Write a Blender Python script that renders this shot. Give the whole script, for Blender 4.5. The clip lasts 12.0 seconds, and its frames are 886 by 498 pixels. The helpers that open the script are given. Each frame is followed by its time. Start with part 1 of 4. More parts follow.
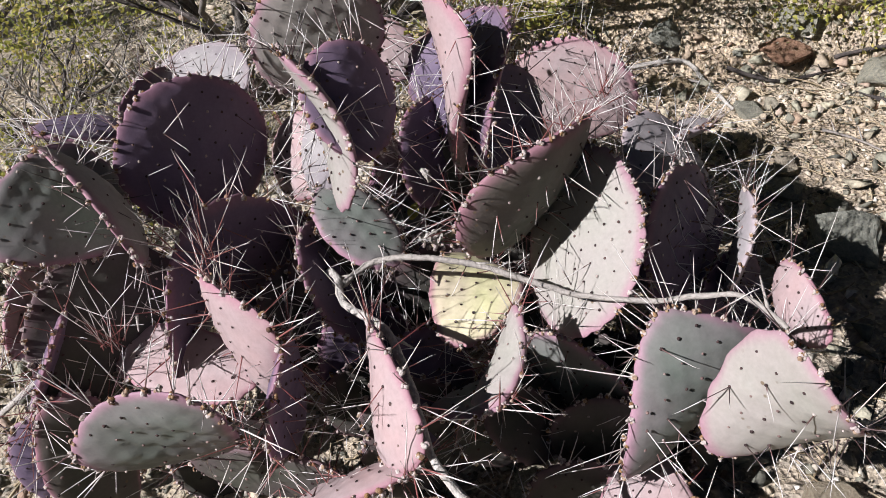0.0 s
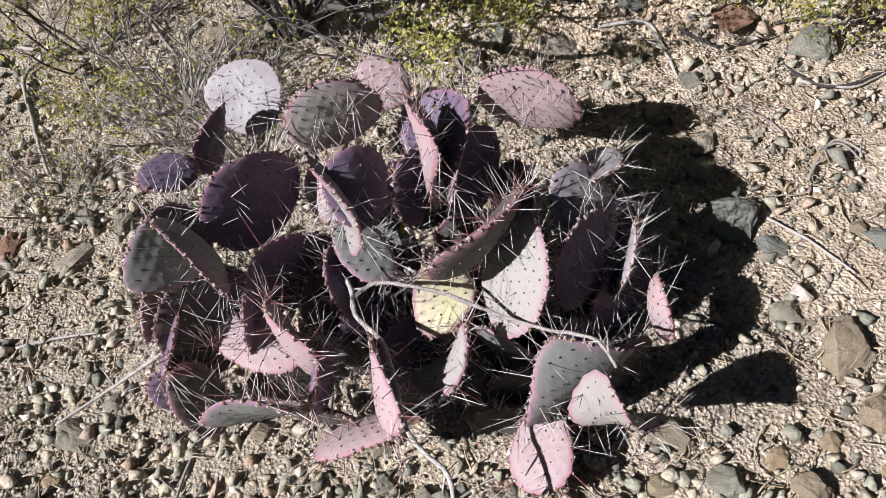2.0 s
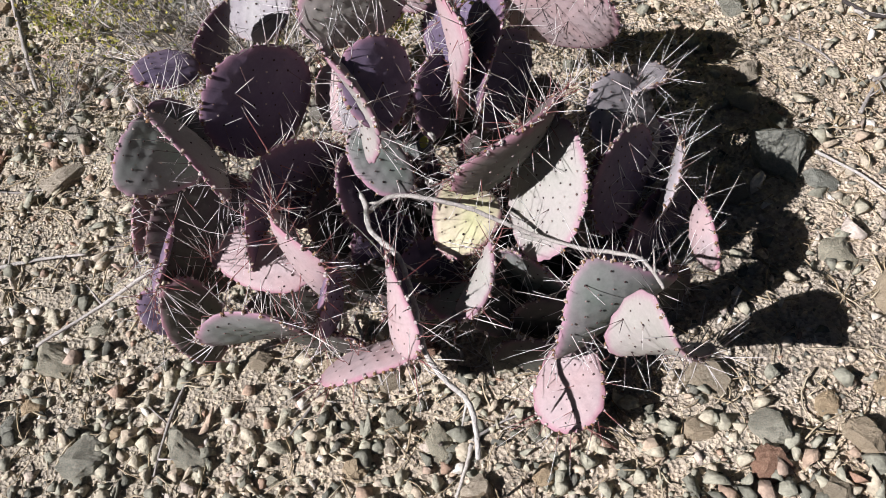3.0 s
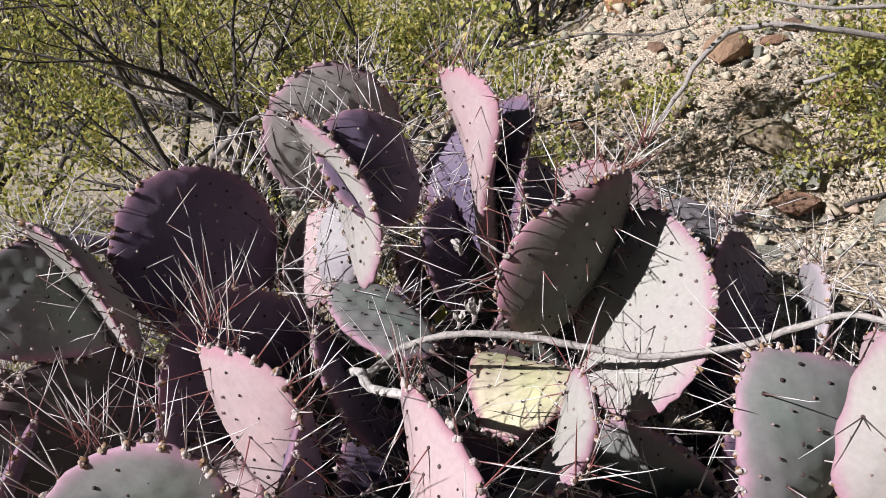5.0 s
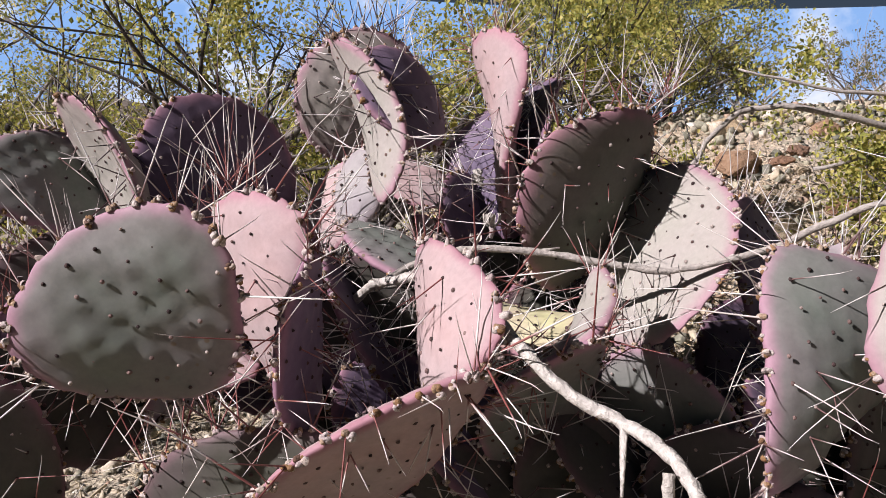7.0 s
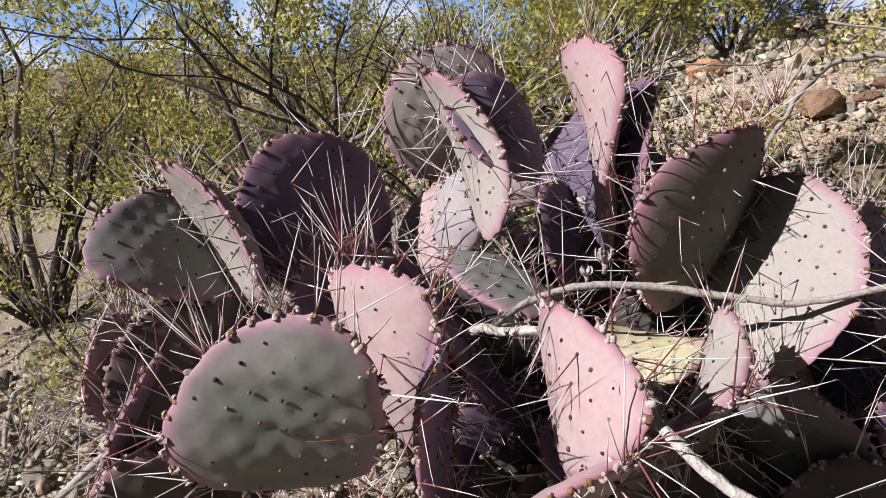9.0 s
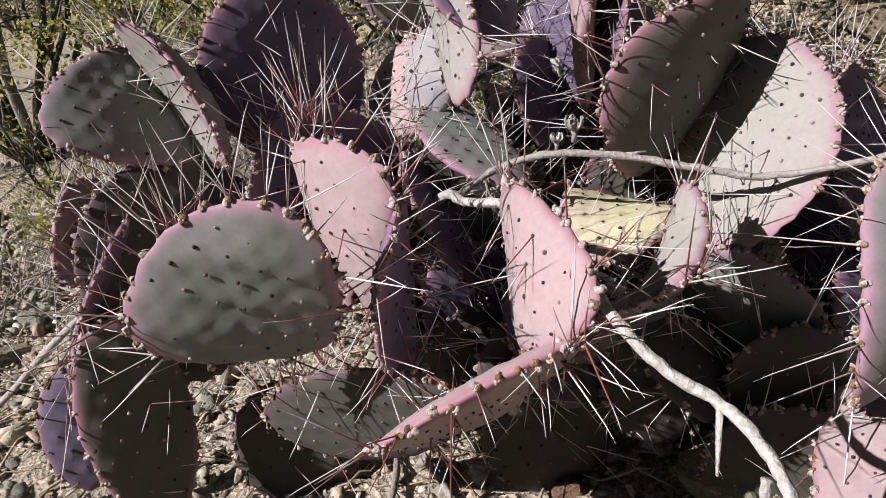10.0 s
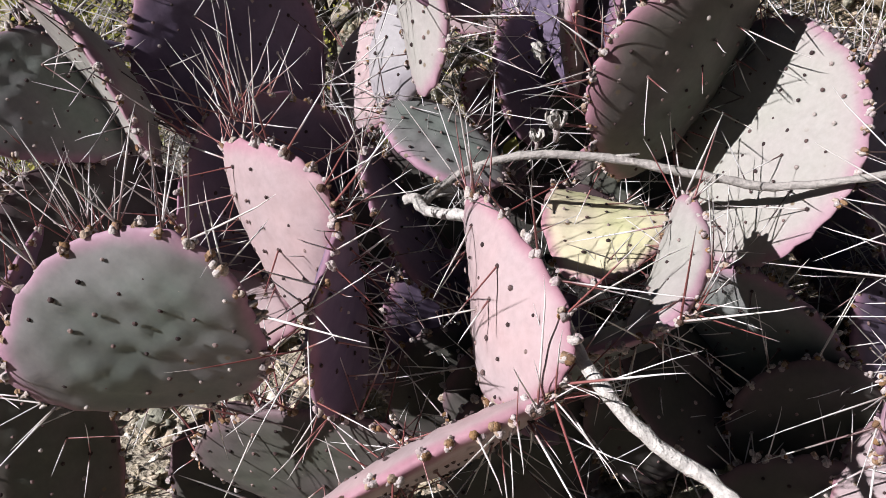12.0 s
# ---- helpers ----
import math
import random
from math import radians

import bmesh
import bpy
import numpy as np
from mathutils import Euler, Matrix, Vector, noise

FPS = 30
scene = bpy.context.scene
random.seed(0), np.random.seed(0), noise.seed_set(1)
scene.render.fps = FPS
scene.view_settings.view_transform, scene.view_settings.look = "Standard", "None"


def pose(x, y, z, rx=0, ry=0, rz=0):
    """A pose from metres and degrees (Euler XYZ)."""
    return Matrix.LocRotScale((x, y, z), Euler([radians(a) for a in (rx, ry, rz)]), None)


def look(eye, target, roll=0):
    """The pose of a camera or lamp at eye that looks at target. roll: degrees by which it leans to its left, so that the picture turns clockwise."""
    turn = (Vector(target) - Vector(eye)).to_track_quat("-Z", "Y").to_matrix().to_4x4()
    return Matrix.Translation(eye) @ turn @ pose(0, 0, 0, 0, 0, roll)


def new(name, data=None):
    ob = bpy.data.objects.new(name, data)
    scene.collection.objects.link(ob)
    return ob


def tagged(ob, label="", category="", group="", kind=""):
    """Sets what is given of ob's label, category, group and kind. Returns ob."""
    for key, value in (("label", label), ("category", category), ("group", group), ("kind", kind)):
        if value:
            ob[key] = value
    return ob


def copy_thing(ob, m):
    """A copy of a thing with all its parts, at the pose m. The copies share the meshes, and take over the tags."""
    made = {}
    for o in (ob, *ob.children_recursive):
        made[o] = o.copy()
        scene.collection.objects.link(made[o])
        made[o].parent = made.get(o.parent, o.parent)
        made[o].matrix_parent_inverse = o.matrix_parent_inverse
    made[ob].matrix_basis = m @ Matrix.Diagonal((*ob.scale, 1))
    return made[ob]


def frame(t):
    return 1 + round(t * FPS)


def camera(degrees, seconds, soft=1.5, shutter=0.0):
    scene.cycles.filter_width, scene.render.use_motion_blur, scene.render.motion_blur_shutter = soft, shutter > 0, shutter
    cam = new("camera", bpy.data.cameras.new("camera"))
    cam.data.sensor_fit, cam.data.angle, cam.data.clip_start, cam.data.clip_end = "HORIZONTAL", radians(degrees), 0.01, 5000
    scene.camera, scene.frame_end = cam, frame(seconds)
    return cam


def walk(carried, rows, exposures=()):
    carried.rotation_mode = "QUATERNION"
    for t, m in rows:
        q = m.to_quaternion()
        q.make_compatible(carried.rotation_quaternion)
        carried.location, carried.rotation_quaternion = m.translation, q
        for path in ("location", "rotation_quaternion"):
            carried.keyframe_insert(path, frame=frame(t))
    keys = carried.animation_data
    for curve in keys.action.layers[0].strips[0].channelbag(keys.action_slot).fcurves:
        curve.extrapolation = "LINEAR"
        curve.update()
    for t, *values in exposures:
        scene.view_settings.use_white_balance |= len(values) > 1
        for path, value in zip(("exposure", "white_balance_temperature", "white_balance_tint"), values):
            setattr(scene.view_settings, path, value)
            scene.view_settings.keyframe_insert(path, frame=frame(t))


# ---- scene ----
cam = camera(58.5, 12.0, soft=0.75)
PATH = [
    (0, -0.010, 0.027, 0.891, 51.18, -0.71, 3.25),
    (0.5, 0.001, 0.038, 1.125, 41.26, 1.39, 5.18),
    (1, 0.056, -0.001, 1.474, 37.27, 1.17, 3.95),
    (1.5, 0.070, 0.008, 1.463, 35.74, 1.20, 4.48),
    (2, 0.055, 0.001, 1.419, 34.72, 0.16, 4.86),
    (2.5, 0.038, -0.013, 1.360, 32.64, 0.21, 5.63),
    (2.7, 0.032, -0.014, 1.329, 32.65, -1.23, 6.22),
    (4.3, -0.053, 0.030, 0.893, 48.39, 0.52, 4.51),
    (4.5, -0.054, 0.033, 0.829, 54.74, 0.29, 3.78),
    (4.6, -0.058, 0.034, 0.797, 58.29, 0.15, 3.76),
    (5, -0.050, 0.018, 0.686, 70.22, 1.79, 1.33),
    (5.5, -0.041, 0.004, 0.593, 76.30, 1.76, 1.94),
    (6, -0.045, -0.010, 0.538, 79.53, -0.51, 2.49),
    (6.4, -0.053, -0.014, 0.497, 81.00, -1.42, 2.17),
    (6.5, -0.056, -0.016, 0.485, 82.06, -2.26, 2.06),
    (6.7, -0.059, -0.030, 0.462, 83.30, -2.82, 2.20),
    (8.3, -0.096, -0.023, 0.463, 80.29, -2.53, 5.99),
    (8.5, -0.109, -0.006, 0.478, 80.55, -1.94, 6.58),
    (9, -0.110, -0.012, 0.555, 77.90, 1.61, 5.96),
    (9.2, -0.104, -0.028, 0.561, 72.25, 1.90, 4.82),
    (9.5, -0.092, -0.052, 0.578, 68.00, 1.85, 4.97),
    (10, -0.084, 0.006, 0.585, 65.45, 1.34, 5.95),
    (10.5, -0.092, 0.107, 0.568, 61.99, 1.31, 7.94),
    (11, -0.101, 0.093, 0.575, 63.74, 1.60, 10.15),
    (11.5, -0.095, 0.093, 0.571, 63.20, 1.48, 10.22),
    (12, -0.065, 0.102, 0.579, 63.13, 0.90, 6.24),
]
walk(cam, [(t, pose(x, y, z, rx, ry, rz)) for t, x, y, z, rx, ry, rz in PATH], [(0.0, 0.84, 6300, 14), (1.0, 0.90, 6180, 15), (2.5, 0.90, 6200, 15), (4.5, 0.85, 6280, 15), (5.0, 0.87, 6250, 15), (5.5, 0.82, 6380, 16), (6.5, 0.82, 6600, 19), (8.5, 0.76, 6600, 20), (9.5, 0.79, 6550, 18), (10.0, 0.74, 6450, 17), (10.5, 0.73, 6350, 15), (11.5, 0.85, 6250, 14), (12.0, 0.86, 6250, 14)])

# ---- light ----
SUN_ELEVATION, SUN_AZIMUTH = 33.0, 209.0        # degrees above the ground; from +x towards +y
sun_way = Vector((math.cos(radians(SUN_AZIMUTH)) * math.cos(radians(SUN_ELEVATION)), math.sin(radians(SUN_AZIMUTH)) * math.cos(radians(SUN_ELEVATION)), math.sin(radians(SUN_ELEVATION))))
world = bpy.data.worlds.new("desert_sky")
scene.world = world
world.use_nodes = True
wn, wl = world.node_tree.nodes, world.node_tree.links
sky = wn.new("ShaderNodeTexSky")
sky.sky_type, sky.sun_disc = "NISHITA", False
sky.sun_elevation, sky.sun_rotation = radians(SUN_ELEVATION), radians(90.0 - SUN_AZIMUTH)
sky.altitude, sky.air_density, sky.dust_density, sky.ozone_density = 800.0, 1.0, 0.6, 1.6
wl.new(sky.outputs["Color"], wn["Background"].inputs["Color"])
wn["Background"].inputs["Strength"].default_value = 0.008
sun = new("sun", bpy.data.lights.new("sun", "SUN"))
sun.data.energy, sun.data.angle, sun.data.color = 5.0, radians(0.53), (1.0, 0.98, 0.975)
sun.matrix_world = look(sun_way * 30, (0, 0, 0))


# ---- materials ----
def material(name, rough=0.7, spec=0.35):
    m = bpy.data.materials.new(name)
    m.use_nodes = True
    b = m.node_tree.nodes["Principled BSDF"]
    b.inputs["Roughness"].default_value = rough
    b.inputs["Specular IOR Level"].default_value = spec
    return m, m.node_tree.nodes, m.node_tree.links, b


def node(nodes, kind, **values):
    n = nodes.new(kind)
    for key, value in values.items():
        n.inputs[key].default_value = value
    return n


def ramp(nodes, links, source, stops, constant=False):
    r = nodes.new("ShaderNodeValToRGB")
    r.color_ramp.interpolation = "CONSTANT" if constant else "LINEAR"
    while len(r.color_ramp.elements) < len(stops):
        r.color_ramp.elements.new(0.5)
    for el, (at, col) in zip(r.color_ramp.elements, stops):
        el.position, el.color = at, (*col, 1)
    links.new(source, r.inputs["Fac"])
    return r.outputs["Color"]


def mix(nodes, links, fac, a, b, how="MIX"):
    m = nodes.new("ShaderNodeMix")
    m.data_type, m.blend_type = "RGBA", how
    for socket, value in ((m.inputs[0], fac), (m.inputs[6], a), (m.inputs[7], b)):
        if isinstance(value, bpy.types.NodeSocket):
            links.new(value, socket)
        elif isinstance(value, tuple):
            socket.default_value = (*value, 1)
        else:
            socket.default_value = value
    return m.outputs[2]


def noise_tex(nodes, links, scale, detail=4.0, rough=0.55, where=None):
    n = node(nodes, "ShaderNodeTexNoise", Scale=scale, Detail=detail, Roughness=rough)
    if where:
        links.new(where, n.inputs["Vector"])
    return n


def bump(nodes, links, bsdf, height, strength, distance):
    b = node(nodes, "ShaderNodeBump", Strength=strength, Distance=distance)
    links.new(height, b.inputs["Height"])
    links.new(b.outputs["Normal"], bsdf.inputs["Normal"])


def pad_material(name, centre, second, edge, blemish=(0.14, 0.105, 0.07)):
    """Waxy skin of a pad: two pigments in drifts, a pigmented margin, a bloom of fine wax and corky specks."""
    m, n, l, b = material(name, 0.62, 0.22)
    obj = n.new("ShaderNodeTexCoord").outputs["Object"]
    att = n.new("ShaderNodeAttribute")
    att.attribute_name = "margin"
    big = noise_tex(n, l, 16.0, 3.0, 0.5, obj)
    fine = noise_tex(n, l, 220.0, 5.0, 0.6, obj)
    wide = ramp(n, l, big.outputs["Fac"], ((0.34, (0, 0, 0)), (0.66, (1, 1, 1))))
    skin = mix(n, l, wide, centre, second)
    blush = tuple(0.62 * p + 0.38 * q for p, q in zip(second, edge))
    skin = mix(n, l, ramp(n, l, att.outputs["Fac"], ((0.65, (0, 0, 0)), (1.0, (0.4, 0.4, 0.4)))), skin, blush)
    ragged = n.new("ShaderNodeMath")
    ragged.operation = "MULTIPLY_ADD"
    l.new(big.outputs["Fac"], ragged.inputs[0])
    ragged.inputs[1].default_value = 0.22
    l.new(att.outputs["Fac"], ragged.inputs[2])
    rim = n.new("ShaderNodeMapRange")
    rim.interpolation_type = "SMOOTHSTEP"
    l.new(ragged.outputs[0], rim.inputs["Value"])
    for key, value in (("From Min", 0.985), ("From Max", 1.125), ("To Min", 0.0), ("To Max", 0.95)):
        rim.inputs[key].default_value = value
    rim = rim.outputs["Result"]
    skin = mix(n, l, rim, skin, edge)
    wax = ramp(n, l, fine.outputs["Fac"], ((0.3, (0.90, 0.90, 0.90)), (0.75, (1.06, 1.06, 1.06))))
    skin = mix(n, l, 1.0, skin, wax, "MULTIPLY")
    cells = node(n, "ShaderNodeTexVoronoi", Scale=75.0)
    l.new(obj, cells.inputs["Vector"])
    gate = noise_tex(n, l, 9.0, 2.0, 0.5, obj)
    speck = ramp(n, l, cells.outputs["Distance"], ((0.10, (1, 1, 1)), (0.17, (0, 0, 0))))
    gated = mix(n, l, 1.0, speck, ramp(n, l, gate.outputs["Fac"], ((0.56, (0, 0, 0)), (0.64, (1, 1, 1)))), "MULTIPLY")
    skin = mix(n, l, gated, skin, blemish)
    l.new(skin, b.inputs["Base Color"])
    both = mix(n, l, 0.15, big.outputs["Fac"], fine.outputs["Fac"])
    bump(n, l, b, both, 0.16, 0.006)
    return m


PADS = {
    "grey": pad_material("pad_grey_green_skin", (0.133, 0.155, 0.133), (0.161, 0.155, 0.15), (0.28, 0.158, 0.203)),
    # olive hue, darker than grey-green to paint in the shade on these pads
    "olive": pad_material("pad_shaded_olive_skin", (0.084, 0.09, 0.069), (0.101, 0.092, 0.081), (0.252, 0.126, 0.154)),
    "violet": pad_material("pad_violet_skin", (0.096, 0.074, 0.118), (0.127, 0.097, 0.138), (0.225, 0.12, 0.16)),
    # olive skin darkened further: the shade of low and inner pads is painted in
    "deep": pad_material("pad_deep_shade_skin", (0.059, 0.062, 0.048), (0.073, 0.062, 0.059), (0.112, 0.07, 0.077)),
    "pink": pad_material("pad_pink_skin", (0.345, 0.246, 0.240), (0.310, 0.250, 0.248), (0.290, 0.140, 0.172)),
    "pale": pad_material("pad_pale_skin", (0.275, 0.266, 0.232), (0.285, 0.262, 0.240), (0.285, 0.160, 0.195)),
    "dish": pad_material("pad_yellowing_skin", (0.480, 0.470, 0.260), (0.520, 0.455, 0.330), (0.290, 0.140, 0.172), (0.168, 0.105, 0.056)),
    "dry": pad_material("pad_dry_skin", (0.28, 0.266, 0.259), (0.21, 0.189, 0.199), (0.308, 0.259, 0.273), (0.112, 0.084, 0.07)),
}


def island_material(name, stops, rough=0.6, grain=400.0, relief=0.3, spec=0.3):
    """A colour for each loose piece of a mesh, out of stops, with fine grain."""
    m, n, l, b = material(name, rough, spec)
    geo, info = n.new("ShaderNodeNewGeometry"), n.new("ShaderNodeObjectInfo")
    both, wrap = n.new("ShaderNodeMath"), n.new("ShaderNodeMath")
    both.operation, wrap.operation = "ADD", "FRACT"
    l.new(geo.outputs["Random Per Island"], both.inputs[0])
    l.new(info.outputs["Random"], both.inputs[1])
    l.new(both.outputs[0], wrap.inputs[0])
    col = ramp(n, l, wrap.outputs[0], stops)
    obj = n.new("ShaderNodeTexCoord").outputs["Object"]
    g = noise_tex(n, l, grain, 4.0, 0.6, obj)
    tone = ramp(n, l, g.outputs["Fac"], ((0.28, (0.62, 0.62, 0.62)), (0.72, (1.24, 1.24, 1.24))))
    l.new(mix(n, l, 1.0, col, tone, "MULTIPLY"), b.inputs["Base Color"])
    if relief:
        bump(n, l, b, g.outputs["Fac"], relief, 0.004)
    return m


def spine_material(name, bases, tips, turn):
    """A horny needle, coloured at its base and bleaching to ash towards its tip, each a little differently."""
    m, n, l, b = material(name, 0.42, 0.5)
    geo, info = n.new("ShaderNodeNewGeometry"), n.new("ShaderNodeObjectInfo")
    both, wrap, shift = n.new("ShaderNodeMath"), n.new("ShaderNodeMath"), n.new("ShaderNodeMath")
    both.operation, wrap.operation, shift.operation = "ADD", "FRACT", "MULTIPLY_ADD"
    l.new(geo.outputs["Random Per Island"], both.inputs[0])
    l.new(info.outputs["Random"], both.inputs[1])
    l.new(both.outputs[0], wrap.inputs[0])
    att = n.new("ShaderNodeAttribute")
    att.attribute_name = "along"
    l.new(wrap.outputs[0], shift.inputs[0])
    shift.inputs[1].default_value = 0.9
    l.new(att.outputs["Fac"], shift.inputs[2])
    fade = ramp(n, l, shift.outputs[0], ((turn, (0, 0, 0)), (turn + 0.35, (1, 1, 1))))
    l.new(mix(n, l, fade, ramp(n, l, wrap.outputs[0], bases), ramp(n, l, wrap.outputs[0], tips)), b.inputs["Base Color"])
    return m


ASH = ((0.0, (0.434, 0.406, 0.385)), (0.5, (0.56, 0.546, 0.532)), (1.0, (0.518, 0.476, 0.441)))
SPINE_PALE = spine_material("spine_ash", ((0.0, (0.07, 0.035, 0.035)), (0.5, (0.154, 0.084, 0.077)), (1.0, (0.315, 0.252, 0.231))), ASH, 0.50)
SPINE_RED = spine_material("spine_reddish", ((0.0, (0.168, 0.049, 0.045)), (0.5, (0.21, 0.077, 0.07)), (1.0, (0.091, 0.038, 0.035))), ASH, 0.80)
SPINE_DARK = spine_material("spine_dark", ((0.0, (0.021, 0.014, 0.015)), (0.6, (0.056, 0.035, 0.032)), (1.0, (0.14, 0.07, 0.063))), ASH, 0.85)
AREOLE = island_material("areole_wool", ((0.0, (0.028, 0.017, 0.017)), (0.55, (0.077, 0.048, 0.045)), (0.80, (0.21, 0.14, 0.126)), (1.0, (0.42, 0.371, 0.336))), 0.9, 900, 0.5)
TUFT = island_material("rim_tuft", ((0.0, (0.34, 0.265, 0.26)), (0.40, (0.46, 0.41, 0.38)), (0.66, (0.34, 0.26, 0.20)), (0.82, (0.24, 0.135, 0.06)), (1.0, (0.09, 0.052, 0.04))), 0.9, 700, 0.5)


def stone_material(name, a, b_, c, strata=38.0):
    m, n, l, b = material(name, 0.85, 0.25)
    obj = n.new("ShaderNodeTexCoord").outputs["Object"]
    info = n.new("ShaderNodeObjectInfo")
    big = noise_tex(n, l, 14.0, 6.0, 0.6, obj)
    fine = noise_tex(n, l, 160.0, 5.0, 0.65, obj)
    col = ramp(n, l, big.outputs["Fac"], ((0.32, a), (0.52, b_), (0.72, c)))
    hue = ramp(n, l, info.outputs["Random"], ((0.0, (0.75, 0.78, 0.80)), (0.5, (1.0, 0.97, 0.92)), (1.0, (1.25, 1.15, 1.0))))
    col = mix(n, l, 1.0, col, hue, "MULTIPLY")
    tone = ramp(n, l, fine.outputs["Fac"], ((0.3, (0.7, 0.7, 0.7)), (0.7, (1.2, 1.2, 1.2))))
    l.new(mix(n, l, 1.0, col, tone, "MULTIPLY"), b.inputs["Base Color"])
    bump(n, l, b, mix(n, l, 0.4, big.outputs["Fac"], fine.outputs["Fac"]), 0.7, 0.012)
    return m


SLATE = stone_material("slate_stone", (0.190, 0.196, 0.168), (0.285, 0.280, 0.232), (0.375, 0.352, 0.285))
TAN = stone_material("tan_stone", (0.266, 0.21, 0.147), (0.343, 0.28, 0.196), (0.399, 0.35, 0.266))
RUST = stone_material("rust_stone", (0.168, 0.091, 0.063), (0.238, 0.147, 0.105), (0.294, 0.217, 0.161))
ORANGE = stone_material("orange_stone", (0.322, 0.189, 0.119), (0.392, 0.245, 0.154), (0.42, 0.294, 0.203))
CREAM = stone_material("cream_stone", (0.308, 0.273, 0.217), (0.378, 0.336, 0.273), (0.42, 0.385, 0.329))
GRAVEL = island_material("gravel_bits", ((0.0, (0.075, 0.075, 0.062)), (0.2, (0.240, 0.228, 0.178)), (0.38, (0.350, 0.300, 0.225)), (0.60, (0.42, 0.343, 0.252)), (0.78, (0.476, 0.413, 0.329)), (0.90, (0.62, 0.585, 0.52)), (0.95, (0.28, 0.168, 0.112)), (1.0, (0.238, 0.231, 0.203))), 0.9, 180, 0.6)
RUBBLE = island_material("slaty_rubble", ((0.0, (0.105, 0.104, 0.082)), (0.3, (0.290, 0.280, 0.212)), (0.6, (0.390, 0.355, 0.262)), (0.82, (0.44, 0.372, 0.275)), (0.92, (0.315, 0.21, 0.147)), (1.0, (0.462, 0.427, 0.364))), 0.9, 120, 0.9)
TWIG = island_material("weathered_twig", ((0.0, (0.21, 0.189, 0.168)), (0.6, (0.322, 0.294, 0.266)), (1.0, (0.392, 0.364, 0.329))), 0.85, 260, 0.6)
BARK = island_material("creosote_bark", ((0.0, (0.040, 0.034, 0.032)), (0.5, (0.085, 0.072, 0.066)), (1.0, (0.238, 0.217, 0.196))), 0.9, 200, 0.6)
STRAW = island_material("dry_straw", ((0.0, (0.238, 0.182, 0.112)), (0.5, (0.336, 0.273, 0.175)), (1.0, (0.406, 0.35, 0.252))), 0.8, 200, 0.2)
CREAM_BARK = island_material("bleached_wood", ((0.0, (0.364, 0.336, 0.301)), (1.0, (0.462, 0.434, 0.399))), 0.8, 220, 0.8)


def leaf_material(name, stops):
    m, n, l, b = material(name, 0.5, 0.35)
    geo = n.new("ShaderNodeNewGeometry")
    col = ramp(n, l, geo.outputs["Random Per Island"], stops)
    l.new(col, b.inputs["Base Color"])
    thin = n.new("ShaderNodeBsdfTranslucent")
    l.new(col, thin.inputs["Color"])
    add = n.new("ShaderNodeMixShader")
    add.inputs[0].default_value = 0.45
    l.new(b.outputs[0], add.inputs[1])
    l.new(thin.outputs[0], add.inputs[2])
    l.new(add.outputs[0], n["Material Output"].inputs["Surface"])
    return m


LEAF = leaf_material("creosote_leaf", ((0.0, (0.10, 0.125, 0.034)), (0.45, (0.32, 0.325, 0.074)), (0.85, (0.46, 0.42, 0.105)), (1.0, (0.54, 0.44, 0.17))))
LEAF_FAR = leaf_material("far_bush_leaf", ((0.0, (0.105, 0.105, 0.035)), (0.6, (0.168, 0.154, 0.056)), (1.0, (0.224, 0.189, 0.091))))


def soil_material():
    m, n, l, b = material("desert_soil", 0.95, 0.15)
    obj = n.new("ShaderNodeTexCoord").outputs["Object"]
    wide = noise_tex(n, l, 1.3, 4.0, 0.55, obj)
    mid = noise_tex(n, l, 9.0, 6.0, 0.6, obj)
    fine = noise_tex(n, l, 120.0, 6.0, 0.7, obj)
    col = ramp(n, l, mid.outputs["Fac"], ((0.30, (0.400, 0.305, 0.215)), (0.50, (0.550, 0.442, 0.325)), (0.68, (0.615, 0.525, 0.405))))
    col = mix(n, l, ramp(n, l, wide.outputs["Fac"], ((0.40, (0, 0, 0)), (0.62, (0.8, 0.8, 0.8)))), col, (0.364, 0.322, 0.262))
    across = n.new("ShaderNodeSeparateXYZ")
    l.new(obj, across.inputs[0])
    ragged = n.new("ShaderNodeMath")
    ragged.operation = "MULTIPLY_ADD"
    l.new(mid.outputs["Fac"], ragged.inputs[0])
    ragged.inputs[1].default_value = 0.9
    l.new(across.outputs["X"], ragged.inputs[2])
    col = mix(n, l, ramp(n, l, ragged.outputs[0], ((0.0, (0.85, 0.85, 0.85)), (0.75, (0, 0, 0)))), col, (0.350, 0.308, 0.240))
    grit = node(n, "ShaderNodeTexVoronoi", Scale=140.0)
    l.new(obj, grit.inputs["Vector"])
    grains = ramp(n, l, grit.outputs["Color"], ((0.0, (0.5, 0.5, 0.5)), (0.45, (0.95, 0.95, 0.95)), (0.85, (1.15, 1.12, 1.05)), (1.0, (1.7, 1.65, 1.5))))
    col = mix(n, l, 1.0, col, grains, "MULTIPLY")
    tone = ramp(n, l, fine.outputs["Fac"], ((0.3, (0.8, 0.8, 0.8)), (0.7, (1.2, 1.2, 1.2))))
    l.new(mix(n, l, 1.0, col, tone, "MULTIPLY"), b.inputs["Base Color"])
    bump(n, l, b, mix(n, l, 0.5, fine.outputs["Fac"], grit.outputs["Distance"]), 1.0, 0.014)
    return m


SOIL = soil_material()


